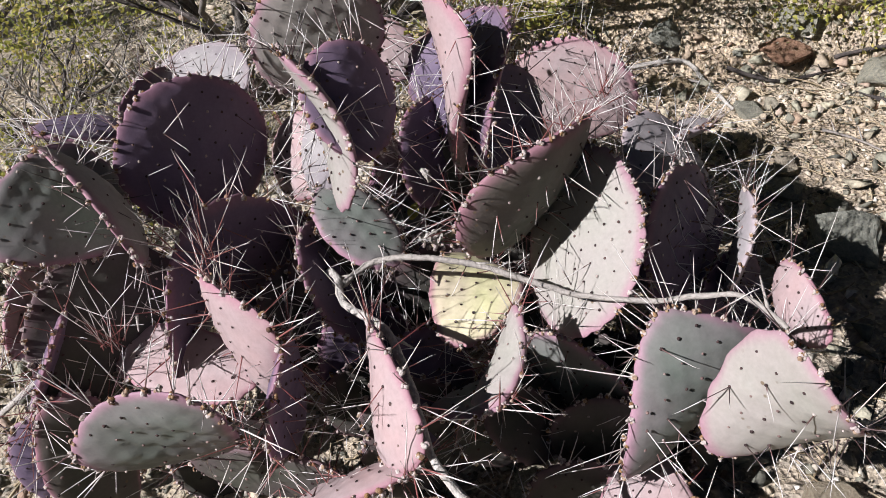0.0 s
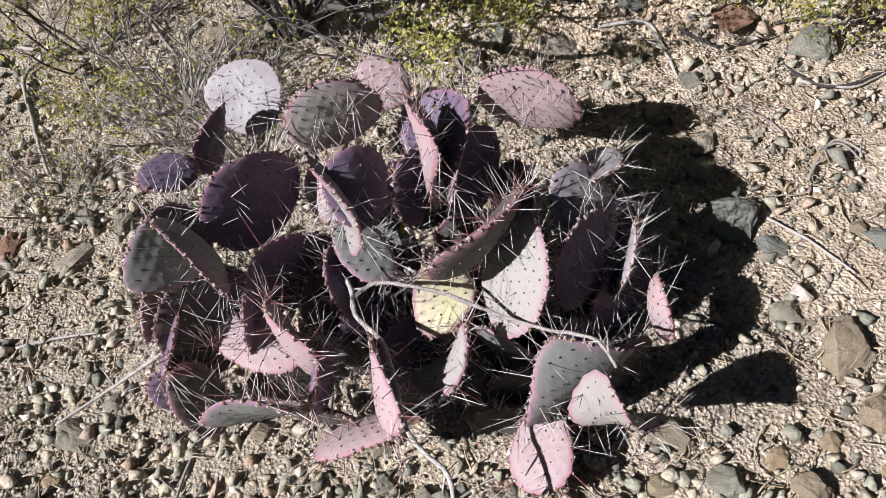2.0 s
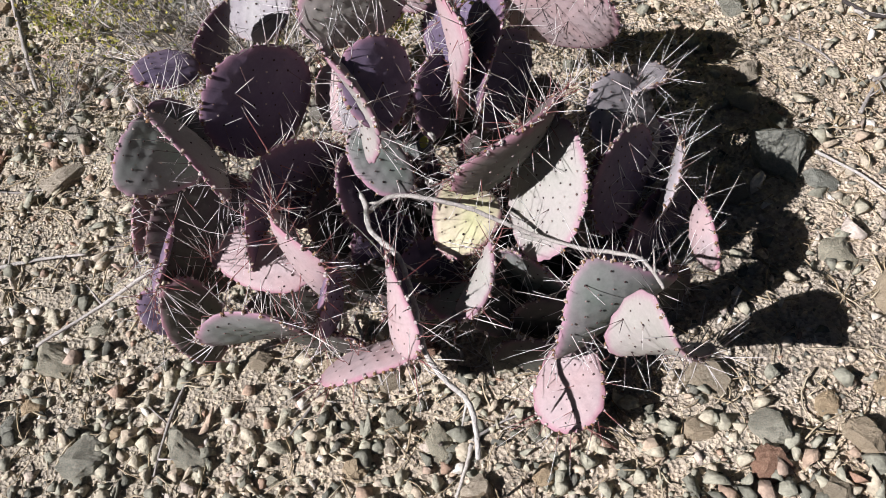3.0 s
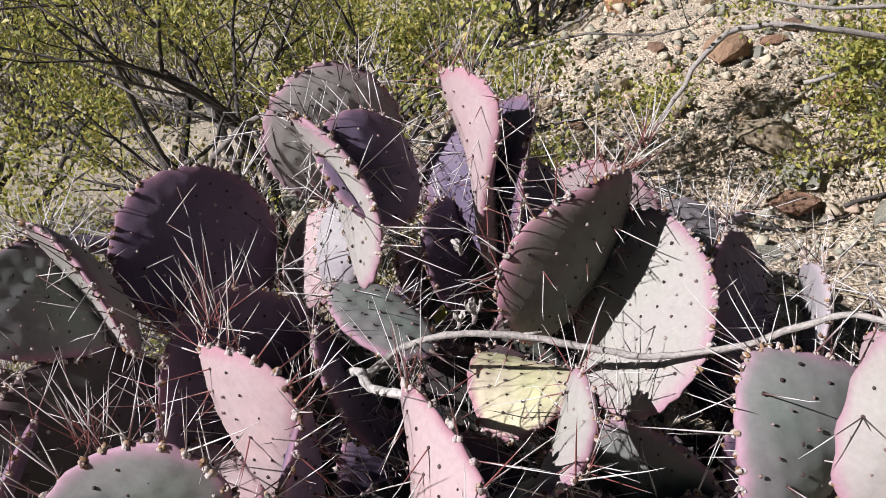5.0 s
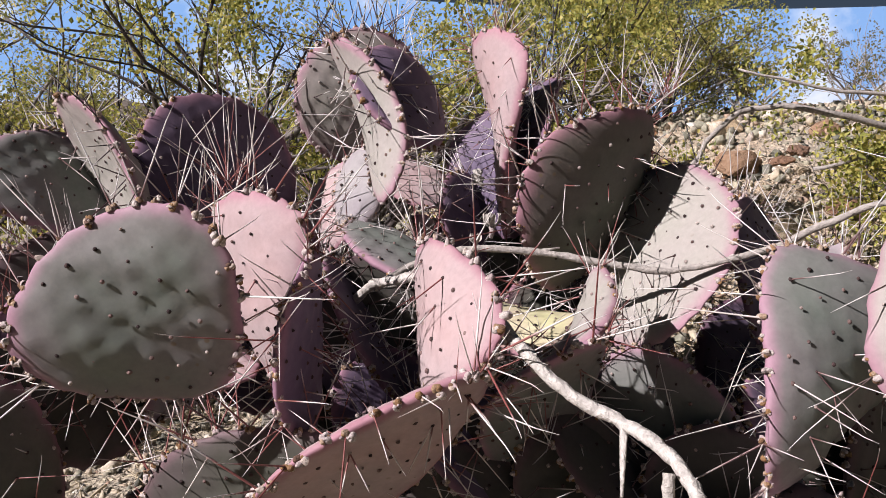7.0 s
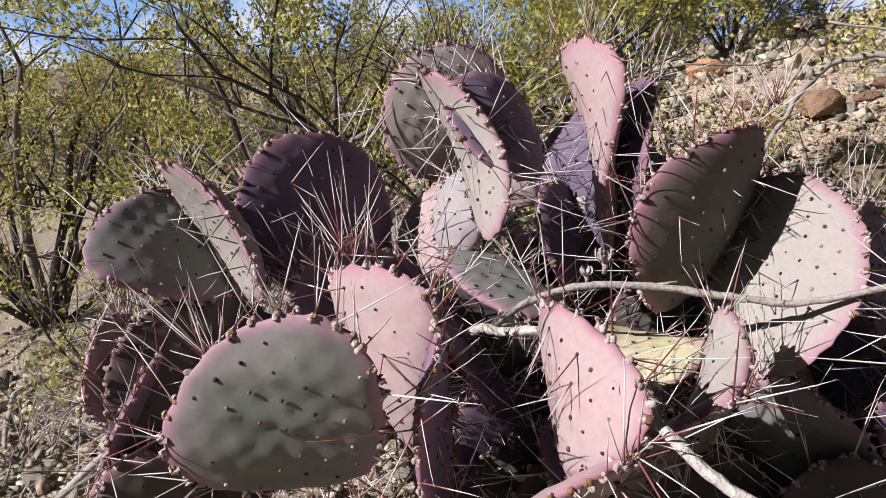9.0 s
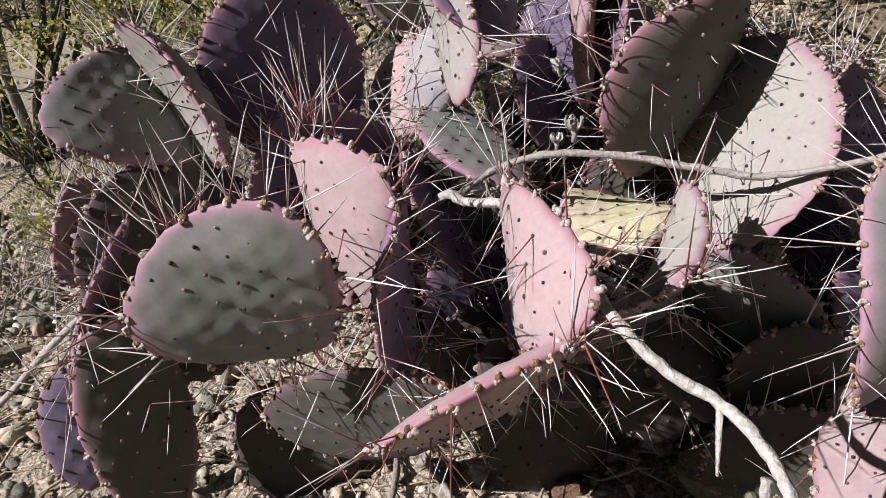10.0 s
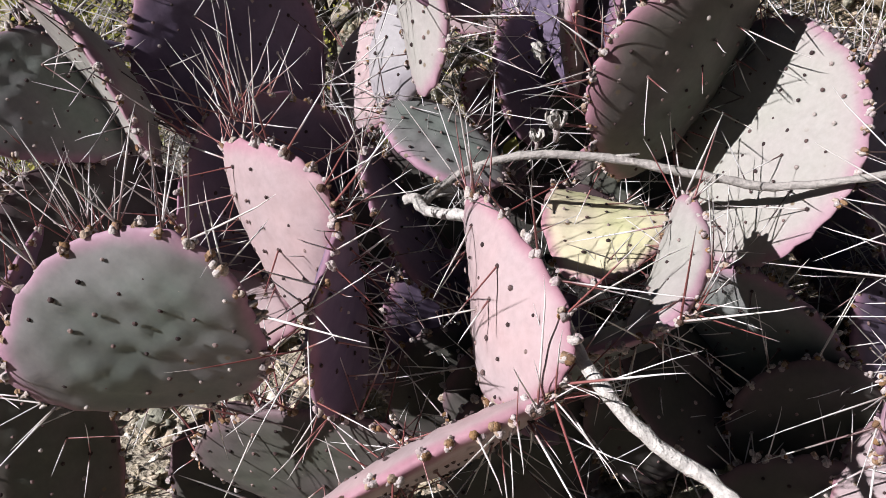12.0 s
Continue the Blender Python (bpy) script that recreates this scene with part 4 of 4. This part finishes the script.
# ---- creosote bushes ----
def bush(place, height, spread, seed, leaves, name="creosote_bush", label="open creosote bush with dark stems and small yellow-green leaves", leaf=0.0105, stems=9, leaf_mat=None, forks=3, group="", clump=14, bark=None, lean_to=(0.0, 0.0)):
    """Stems from one root, forking into thin twigs, with clumps of small folded leaves near the tips."""
    rng = random.Random(seed)
    root = tagged(new(name), label, "bush", group)
    root.location = (place[0], place[1], lie(*place[:2]) - 0.01)
    thin_v, thin_f, tips = [], [], []

    def grow(p, way, length, radius, level):
        pts, rad, steps = [p], [radius], 6
        for i in range(steps):
            way = (way + Vector((rng.gauss(0, 0.2), rng.gauss(0, 0.2), rng.gauss(0.03, 0.16)))).normalized()
            p = p + way * length / steps
            pts.append(p)
            rad.append(radius * (1 - 0.5 * (i + 1) / steps))
            if level >= forks - 1 and (level == forks or i > 2):
                tips.append((p.copy(), way.copy()))
        if level == 0:
            v, f = [], []
            add_tube(v, f, pts, rad, 7)
            part("stem", mesh_from("stem", v, f, bark or BARK), root)
        else:
            add_tube(thin_v, thin_f, pts, rad, 4 if level == 1 else 3)
        if level < forks:
            for _ in range(rng.choice((2, 3, 3)) if level else rng.choice((3, 4, 5))):
                i = rng.randint(2, steps)
                side = Vector((rng.gauss(0, 1), rng.gauss(0, 1), rng.gauss(0.25, 0.6))).normalized()
                grow(pts[i], (way * 0.8 + side * 0.8).normalized(), length * rng.uniform(0.42, 0.7), rad[i] * 0.62, level + 1)
    for s in range(stems):
        ang = 2 * math.pi * (s + rng.uniform(-0.3, 0.3)) / stems
        lean = rng.uniform(0.25, 1.0) * spread / height
        way = Vector((math.cos(ang) * lean + lean_to[0], math.sin(ang) * lean + lean_to[1], 1)).normalized()
        grow(Vector((math.cos(ang) * 0.03, math.sin(ang) * 0.03, 0)), way, height * rng.uniform(0.42, 0.66), height * 0.0095 * rng.uniform(0.7, 1.25), 0)
    tagged(part("twig_tangle", mesh_from("twig_tangle", thin_v, thin_f, bark or BARK), root, "thin dark grey twigs"), kind="stuff")
    tips = [t for t in tips if noise.noise(t[0] * (7.0 / height) + Vector((seed, 0, 0))) > -0.12] or tips
    lv, lf = [], []
    for _ in range(leaves // clump):
        p, way = tips[rng.randrange(len(tips))]
        for _ in range(clump):
            c = p + Vector((rng.gauss(0, 1), rng.gauss(0, 1), rng.gauss(0, 1))) * leaf * 0.34 * clump ** 0.5
            d = (way * 0.6 + Vector((rng.gauss(0, 1), rng.gauss(0, 1), rng.gauss(0.4, 1)))).normalized()
            s = d.orthogonal().normalized()
            turn = rng.uniform(0, 6.28)
            s = s * math.cos(turn) + d.cross(s) * math.sin(turn)
            size = leaf * rng.uniform(0.7, 1.3)
            n = d.cross(s)
            k = len(lv)
            lv += [c, c + d * size * 0.5 + s * size * 0.34 + n * size * 0.12, c + d * size, c + d * size * 0.5 - s * size * 0.34 + n * size * 0.12]
            lf += [(k, k + 1, k + 2), (k, k + 2, k + 3)]
    tagged(part("foliage", mesh_from("foliage", lv, lf, leaf_mat or LEAF, smooth=False), root, "tiny resinous yellow-green leaves"), kind="stuff")
    return root


bush((-0.481, 1.632), 1.2, 1.0, 5, 27000, stems=14, leaf=0.0098, clump=44)
bush((-1.65, 2.3), 1.5, 1.1, 6, 30000, stems=14, leaf=0.0108, clump=44)
bush((0.2, 3), 1.0, 1.0, 7, 19000, stems=14, leaf=0.0115, clump=40)
bush((0.75, 3.6), 0.8, 0.9, 9, 16000, stems=13, leaf=0.0125, clump=40)
bush((-0.35, 3.3), 0.9, 0.9, 10, 14000, stems=13, leaf=0.0125, clump=40)
near = bush((1.059, 1.551), 0.66, 0.36, 8, 15000, stems=14, leaf=0.0115, clump=48, lean_to=(-0.95, -0.05))


def dead_branch(parent, points, r0, r1):
    line = smooth_line(points, 6, r0 * 0.3, random.Random(9))
    v, f = [], []
    add_tube(v, f, line, [r0 + (r1 - r0) * i / (len(line) - 1) for i in range(len(line))], 6)
    ob = part("dead_branch", mesh_from("dead_branch", v, f, TWIG), parent, "bare grey branch")
    ob.location = -parent.location


dead_branch(near, ((1.02, 1.48, 0.33), (0.85, 1.45, 0.50), (0.54, 1.40, 0.566), (0.42, 1.42, 0.569), (0.36, 1.41, 0.53), (0.32, 1.40, 0.47), (0.28, 1.40, 0.40)), 0.007, 0.004)
dead_branch(near, ((1.02, 1.48, 0.33), (0.90, 1.47, 0.52), (0.72, 1.46, 0.51), (0.554, 1.46, 0.468)), 0.007, 0.004)
dead_branch(near, ((1.02, 1.48, 0.34), (0.80, 1.40, 0.58), (0.54, 1.361, 0.60), (0.37, 1.362, 0.629)), 0.006, 0.002)
DRY = "low half-dead shrub of grey twigs with few leaves"
bush((-0.68, 1.289), 0.36, 0.60, 31, 210, "dry_shrub", DRY, 0.009, 15, LEAF, 3, "", 7, TWIG)
bush((-1, 1.404), 0.26, 0.34, 32, 700, "dry_shrub", "low half-dead shrub with a yellow-green leafy tip", 0.010, 7, LEAF, 2, "", 70, TWIG)
bush((-0.291, 1.513), 0.32, 0.44, 33, 300, "dry_shrub", DRY, 0.009, 10, LEAF, 3, "", 7, TWIG)
bush((-0.585, 1.073), 0.26, 0.42, 34, 160, "dry_shrub", DRY, 0.008, 11, LEAF, 3, "", 9, TWIG)
bush((-0.925, 1.119), 0.22, 0.36, 35, 120, "dry_shrub", DRY, 0.009, 9, LEAF, 3, "", 16, TWIG)
bush((0.058, 1.337), 0.24, 0.34, 36, 60, "dry_shrub", DRY, 0.008, 8, LEAF, 3, "", 7, TWIG)
bush((-1.061, 1.623), 0.55, 0.6, 51, 1900, stems=9, leaf=0.0115, clump=64)
bush((-0.727, 1.403), 0.44, 0.62, 52, 480, "dry_shrub", DRY, 0.010, 12, LEAF, 3, "", 40, TWIG)
bush((-0.498, 1.208), 0.33, 0.55, 53, 80, "dry_shrub", DRY, 0.009, 12, LEAF, 3, "", 20, TWIG)
bush((-0.969, 1.062), 0.25, 0.46, 54, 60, "dry_shrub", DRY, 0.009, 9, LEAF, 3, "", 20, TWIG)
for x, y, high, k in ((0.95, 3.7, 0.5, 41), (1.45, 4.6, 0.6, 42), (2.3, 5.2, 0.7, 43), (0.5, 4.4, 0.6, 44), (3.0, 6.2, 0.8, 45)):
    bush((x, y), high, high * 1.2, k, 1400, "dry_shrub", "dry grey shrub on the stony slope", 0.016, 10, LEAF_FAR, 2, "", 7, TWIG)
FAR_LABEL = "scrubby olive bush on the far slope"
first = bush((-3.2, 5.6), 1.3, 1.3, 20, 5000, "desert_shrub", FAR_LABEL, 0.022, 9, LEAF_FAR, 2, "scrub on the slope")
second = bush((0.9, 5.4), 1.2, 1.3, 21, 5000, "desert_shrub", FAR_LABEL, 0.022, 9, LEAF_FAR, 2, "scrub on the slope")
bush_rng = random.Random(4)
for k in range(30):
    y = 5.0 + 40.0 * bush_rng.random() ** 1.6
    x = y * bush_rng.uniform(-0.85, 0.75)
    if x > 0.1 * y and y < 9:
        continue
    ob = copy_thing(first if k % 2 else second, Matrix.Translation((x, y, lie(x, y))) @ pose(0, 0, 0, 0, 0, bush_rng.uniform(0, 360)))
    ob.scale = [bush_rng.uniform(0.7, 1.2)] * 3


# ---- twigs and dead sticks ----
twig_rng = random.Random(3)


def stick(name, points, r0, r1, mat, label, spurs=0, sides=7):
    """A dead stick along points, knotty and tapering, with short broken spurs."""
    line = smooth_line(points, 6, r0 * 0.16, twig_rng)
    verts, faces = [], []
    n = len(line) - 1
    add_tube(verts, faces, line, [(r0 + (r1 - r0) * i / n) * (1 + 0.12 * twig_rng.uniform(-1, 1)) for i in range(n + 1)], sides)
    ob = tagged(new(name, mesh_from(name, verts, faces, mat)), label, "twig")
    for _ in range(spurs):
        i = twig_rng.randint(1, n - 1)
        way = Vector((twig_rng.gauss(0, 1), twig_rng.gauss(0, 1), twig_rng.gauss(0.2, 0.6))).normalized()
        length = twig_rng.uniform(4, 14) * r0
        v, f = [], []
        add_tube(v, f, [line[i], line[i] + way * length * 0.5, line[i] + way * length], [r0 * 0.55, r0 * 0.4, r0 * 0.2], 5)
        part("spur", mesh_from("spur", v, f, mat), ob)
    return ob


stick("fallen_twig", ((-0.144, 0.638, 0.343), (-0.113, 0.655, 0.362), (-0.063, 0.645, 0.381), (-0.001, 0.634, 0.382), (0.050, 0.618, 0.379), (0.095, 0.603, 0.378), (0.153, 0.575, 0.399), (0.192, 0.557, 0.424), (0.223, 0.537, 0.443), (0.246, 0.497, 0.447)), 0.0036, 0.0024, TWIG, "bleached grey twig lying across the cactus pads", 3)
stick("broken_branch", ((-0.197, 0.723, 0.289), (-0.155, 0.664, 0.336), (-0.134, 0.599, 0.355), (-0.088, 0.551, 0.370), (-0.057, 0.482, 0.371), (-0.035, 0.422, 0.357), (-0.008, 0.397, 0.336), (0.024, 0.376, 0.325), (0.038, 0.340, 0.324), (0.044, 0.304, 0.317)), 0.0044, 0.0034, CREAM_BARK, "pale broken branch lodged among the pads", 3, 9)
stick("branch_fork", ((0.034, 0.321, 0.322), (0.033, 0.312, 0.295), (0.027, 0.296, 0.240), (0.020, 0.276, 0.190)), 0.0030, 0.0022, CREAM_BARK, "pale broken fork reaching down to the soil", 0, 8)
stick("leaning_twig", ((-0.30, 0.71, 0.33), (-0.342, 0.673, 0.305), (-0.400, 0.596, 0.292), (-0.463, 0.553, 0.257), (-0.562, 0.534, 0.165), (-0.66, 0.47, 0.125)), 0.0042, 0.0026, TWIG, "grey twig leaning from the clump to the soil", 4)


def ground_twig(points, r, mat=TWIG, label="grey dead twig lying on the gravel"):
    return stick("dead_twig", [(x, y, lie(x, y) + r * 1.2 + twig_rng.uniform(0, 0.012)) for x, y in points], r, r * 0.55, mat, label, 2, 6)


ground_twig(((-1.038, 1.645), (-1.101, 1.638), (-1.167, 1.623), (-1.23, 1.528), (-1.159, 1.392), (-1.064, 1.244), (-0.994, 1.142)), 0.008)
ground_twig(((-1.307, 1.657), (-1.242, 1.634), (-1.167, 1.623)), 0.007)
ground_twig(((0.037, 0.391), (0.07, 0.42), (0.111, 0.442)), 0.003)
# three thin dark strands laid along the gravel
for line in (((0.701, 1.364), (0.755, 1.319), (0.82, 1.319), (0.895, 1.363)), ((0.688, 1.523), (0.799, 1.531), (0.877, 1.515), (0.948, 1.521)), ((0.481, 1.511), (0.571, 1.465), (0.69, 1.497))):
    ground_twig(line, 0.0045, BARK, "thin dark strand along the gravel")
ground_twig(((0.713, 1.131), (0.756, 1.142), (0.789, 1.098)), 0.0035)
ground_twig(((0.583, 1.254), (0.626, 1.231), (0.659, 1.187)), 0.003)
ground_twig(((-0.92, 1.72), (-0.843, 1.62), (-0.786, 1.549), (-0.67, 1.368)), 0.006)
ground_twig(((-0.888, 1.461), (-0.797, 1.46), (-0.716, 1.403)), 0.005)
ground_twig(((-0.911, 1.518), (-0.843, 1.528), (-0.762, 1.449)), 0.005)
ground_twig(((0.291, 1.534), (0.397, 1.534), (0.44, 1.477), (0.463, 1.366)), 0.006)
ground_twig(((-0.07, 1.572), (0.088, 1.561), (0.15, 1.653)), 0.006)
ground_twig(((0.681, 1.054), (0.724, 1.131), (0.756, 1.153), (0.799, 1.12)), 0.004)
ground_twig(((-0.871, 0.671), (-0.792, 0.694), (-0.702, 0.705)), 0.004)
ground_twig(((0.712, 1.341), (0.809, 1.308), (0.885, 1.352)), 0.004)
ground_twig(((-0.428, 0.482), (-0.438, 0.404), (-0.436, 0.304)), 0.0035)
ground_twig(((-0.208, 0.638), (-0.196, 0.549), (-0.206, 0.461), (-0.238, 0.383)), 0.0035)
ground_twig(((-0.175, 0.594), (-0.14, 0.527), (-0.107, 0.472)), 0.004)
ground_twig(((-0.999, 0.869), (-0.919, 0.858), (-0.852, 0.87)), 0.0035)
ground_twig(((0.595, 0.966), (0.66, 0.911), (0.725, 0.834)), 0.0035)
ground_twig(((-0.473, 1.643), (-0.442, 1.605), (-0.389, 1.575)), 0.006)
ground_twig(((-0.613, 1.606), (-0.51, 1.592), (-0.409, 1.603)), 0.005)


def straw_litter(count, area, seed):
    """Short dry stems strewn over the soil."""
    rng = random.Random(seed)
    verts, faces = [], []
    for _ in range(count):
        x, y = rng.uniform(area[0], area[1]), rng.uniform(area[2], area[3])
        a, length, r = rng.uniform(0, 6.28), rng.uniform(0.02, 0.09), rng.uniform(0.0006, 0.0018)
        bend = rng.uniform(-0.6, 0.6)
        pts = []
        for i in range(5):
            px, py = x + math.cos(a + bend * i / 4) * length * i / 4, y + math.sin(a + bend * i / 4) * length * i / 4
            pts.append(Vector((px, py, lie(px, py) + 0.004 + rng.uniform(0, 0.012))))
        add_tube(verts, faces, pts, [r, r, r * 0.9, r * 0.8, r * 0.5], 4)
    return tagged(new("dry_litter", mesh_from("dry_litter", verts, faces, STRAW)), "straw-coloured dry stems strewn on the soil", "litter", kind="stuff")


straw_litter(2600, (-1.3, 1.1, 0.25, 2.0), 8)


# ---- withered scraps caught in the spines ----
def scrap(place, size, mat, name, label, seed):
    """A crumpled withered flake."""
    rng = random.Random(seed)
    bm = bmesh.new()
    bmesh.ops.create_icosphere(bm, subdivisions=3, radius=1.0)
    for v in bm.verts:
        k = 0.55 + 0.75 * noise.noise(v.co * 1.9 + Vector((seed, 0, 0))) + 0.35 * noise.noise(v.co * 5.0 + Vector((0, seed, 0)))
        v.co = Vector((v.co.x * k, v.co.y * k * 0.55, v.co.z * k)) * size
    ob = new(name, finish(name, bm, mat))
    ob.location = place
    ob.rotation_euler = (rng.uniform(-0.6, 0.6), rng.uniform(-0.6, 0.6), rng.uniform(0, 6.28))
    return tagged(ob, label, "plant litter")


scrap((-0.060, 0.706, 0.441), 0.010, CREAM_BARK, "dry_flake", "white papery flake caught on a spine", 3)


def withered_flower(place, size, seed):
    """A shrunken dry flower: a bundle of thin papery petals closed over a short tube."""
    rng = random.Random(seed)
    root = tagged(new("withered_flower"), "dry whitish withered flower caught above the fallen twig", "flower")
    root.location = place
    v, f = [], []
    add_tube(v, f, [Vector((0, 0, -size)), Vector((0.1 * size, 0, -0.4 * size)), Vector((0, 0, 0))], [size * 0.16, size * 0.22, size * 0.26], 8)
    part("flower_tube", mesh_from("flower_tube", v, f, TUFT), root)
    for k in range(9):
        a = 2 * math.pi * k / 9 + rng.uniform(-0.3, 0.3)
        out, side = Vector((math.cos(a), math.sin(a), 0)), Vector((-math.sin(a), math.cos(a), 0))
        pv, pf, rows = [], [], 7
        for i in range(rows):
            u = i / (rows - 1)
            wide = size * 0.24 * math.sin(math.pi * (0.15 + 0.8 * u)) * rng.uniform(0.7, 1.2)
            mid = out * size * (0.18 + 0.45 * math.sin(2.2 * u)) + Vector((0, 0, size * (u * 1.1 - 0.1))) + side * size * rng.uniform(-0.1, 0.1)
            for w, lift in ((-1, 0.10), (0, -0.04), (1, 0.08)):
                pv.append(mid + side * wide * w + out * size * (lift + rng.uniform(-0.05, 0.05)))
        for i in range(rows - 1):
            for j in range(2):
                q = i * 3 + j
                pf.append((q, q + 1, q + 4, q + 3))
        part("petal", mesh_from("petal", pv, pf, CREAM_BARK), root)
    return root


withered_flower((-0.047, 0.645, 0.402), 0.011, 5)
withered_flower((-0.060, 0.668, 0.384), 0.008, 6)


def small_leaf(place, turn, size):
    verts, faces, n = [], [], 8
    for i in range(n + 1):
        u = i / n
        w = 0.34 * math.sin(math.pi * min(1.0, u * 0.93 + 0.06)) * size
        for k in (-1, 0, 1):
            verts.append((k * w, u * size, 0.12 * size * abs(k) - 0.25 * size * u * u))
    for i in range(n):
        for j in range(2):
            q = i * 3 + j
            faces.append((q, q + 1, q + 4, q + 3))
    ob = new("leaf", mesh_from("leaf", verts, faces, LEAF))
    ob.matrix_world = pose(*place, *turn)
    return tagged(ob, "small fresh green leaf among the pads", "leaf")


small_leaf((-0.083, 0.781, 0.326), (60, 0, -20), 0.022)


# ---- distance ----
def mountain(centre, width, height, depth, seed):
    verts, faces, nx, ny = [], [], 60, 14
    for j in range(ny + 1):
        for i in range(nx + 1):
            u, v = i / nx, j / ny
            crest = math.sin(math.pi * u) ** 0.7 * math.sin(math.pi * v) ** 0.9
            crag = 0.65 + 0.45 * noise.fractal((u * 6, v * 3, seed), 1.0, 2.1, 6)
            verts.append(((u - 0.5) * width, (v - 0.5) * depth, height * crest * max(0.15, crag) - 5))
    for j in range(ny):
        for i in range(nx):
            a = j * (nx + 1) + i
            faces.append((a, a + 1, a + nx + 2, a + nx + 1))
    ob = new("mountain", mesh_from("mountain", verts, faces, HILL))
    ob.location = (*centre, lie(*centre))
    return tagged(ob, "hazy brown desert mountain ridge far away", "mountain", kind="structure")


mountain((-900, 2400), 2200, 150, 700, 3.0)
mountain((900, 2600), 2600, 110, 700, 9.0)


def backdrop():
    """A far curved sheet of low sky behind the ridges."""
    verts, faces, steps = [], [], 40
    for i in range(steps + 1):
        a = radians(20 + 140 * i / steps)
        for z in (-120.0, 620.0):
            verts.append((3400 * math.cos(a), 3400 * math.sin(a), z))
    for i in range(steps):
        faces.append((2 * i, 2 * i + 2, 2 * i + 3, 2 * i + 1))
    return tagged(new("backdrop", mesh_from("backdrop", verts, faces, SKY)), "pale blue sky with thin white cloud", "sky", kind="structure")


backdrop()
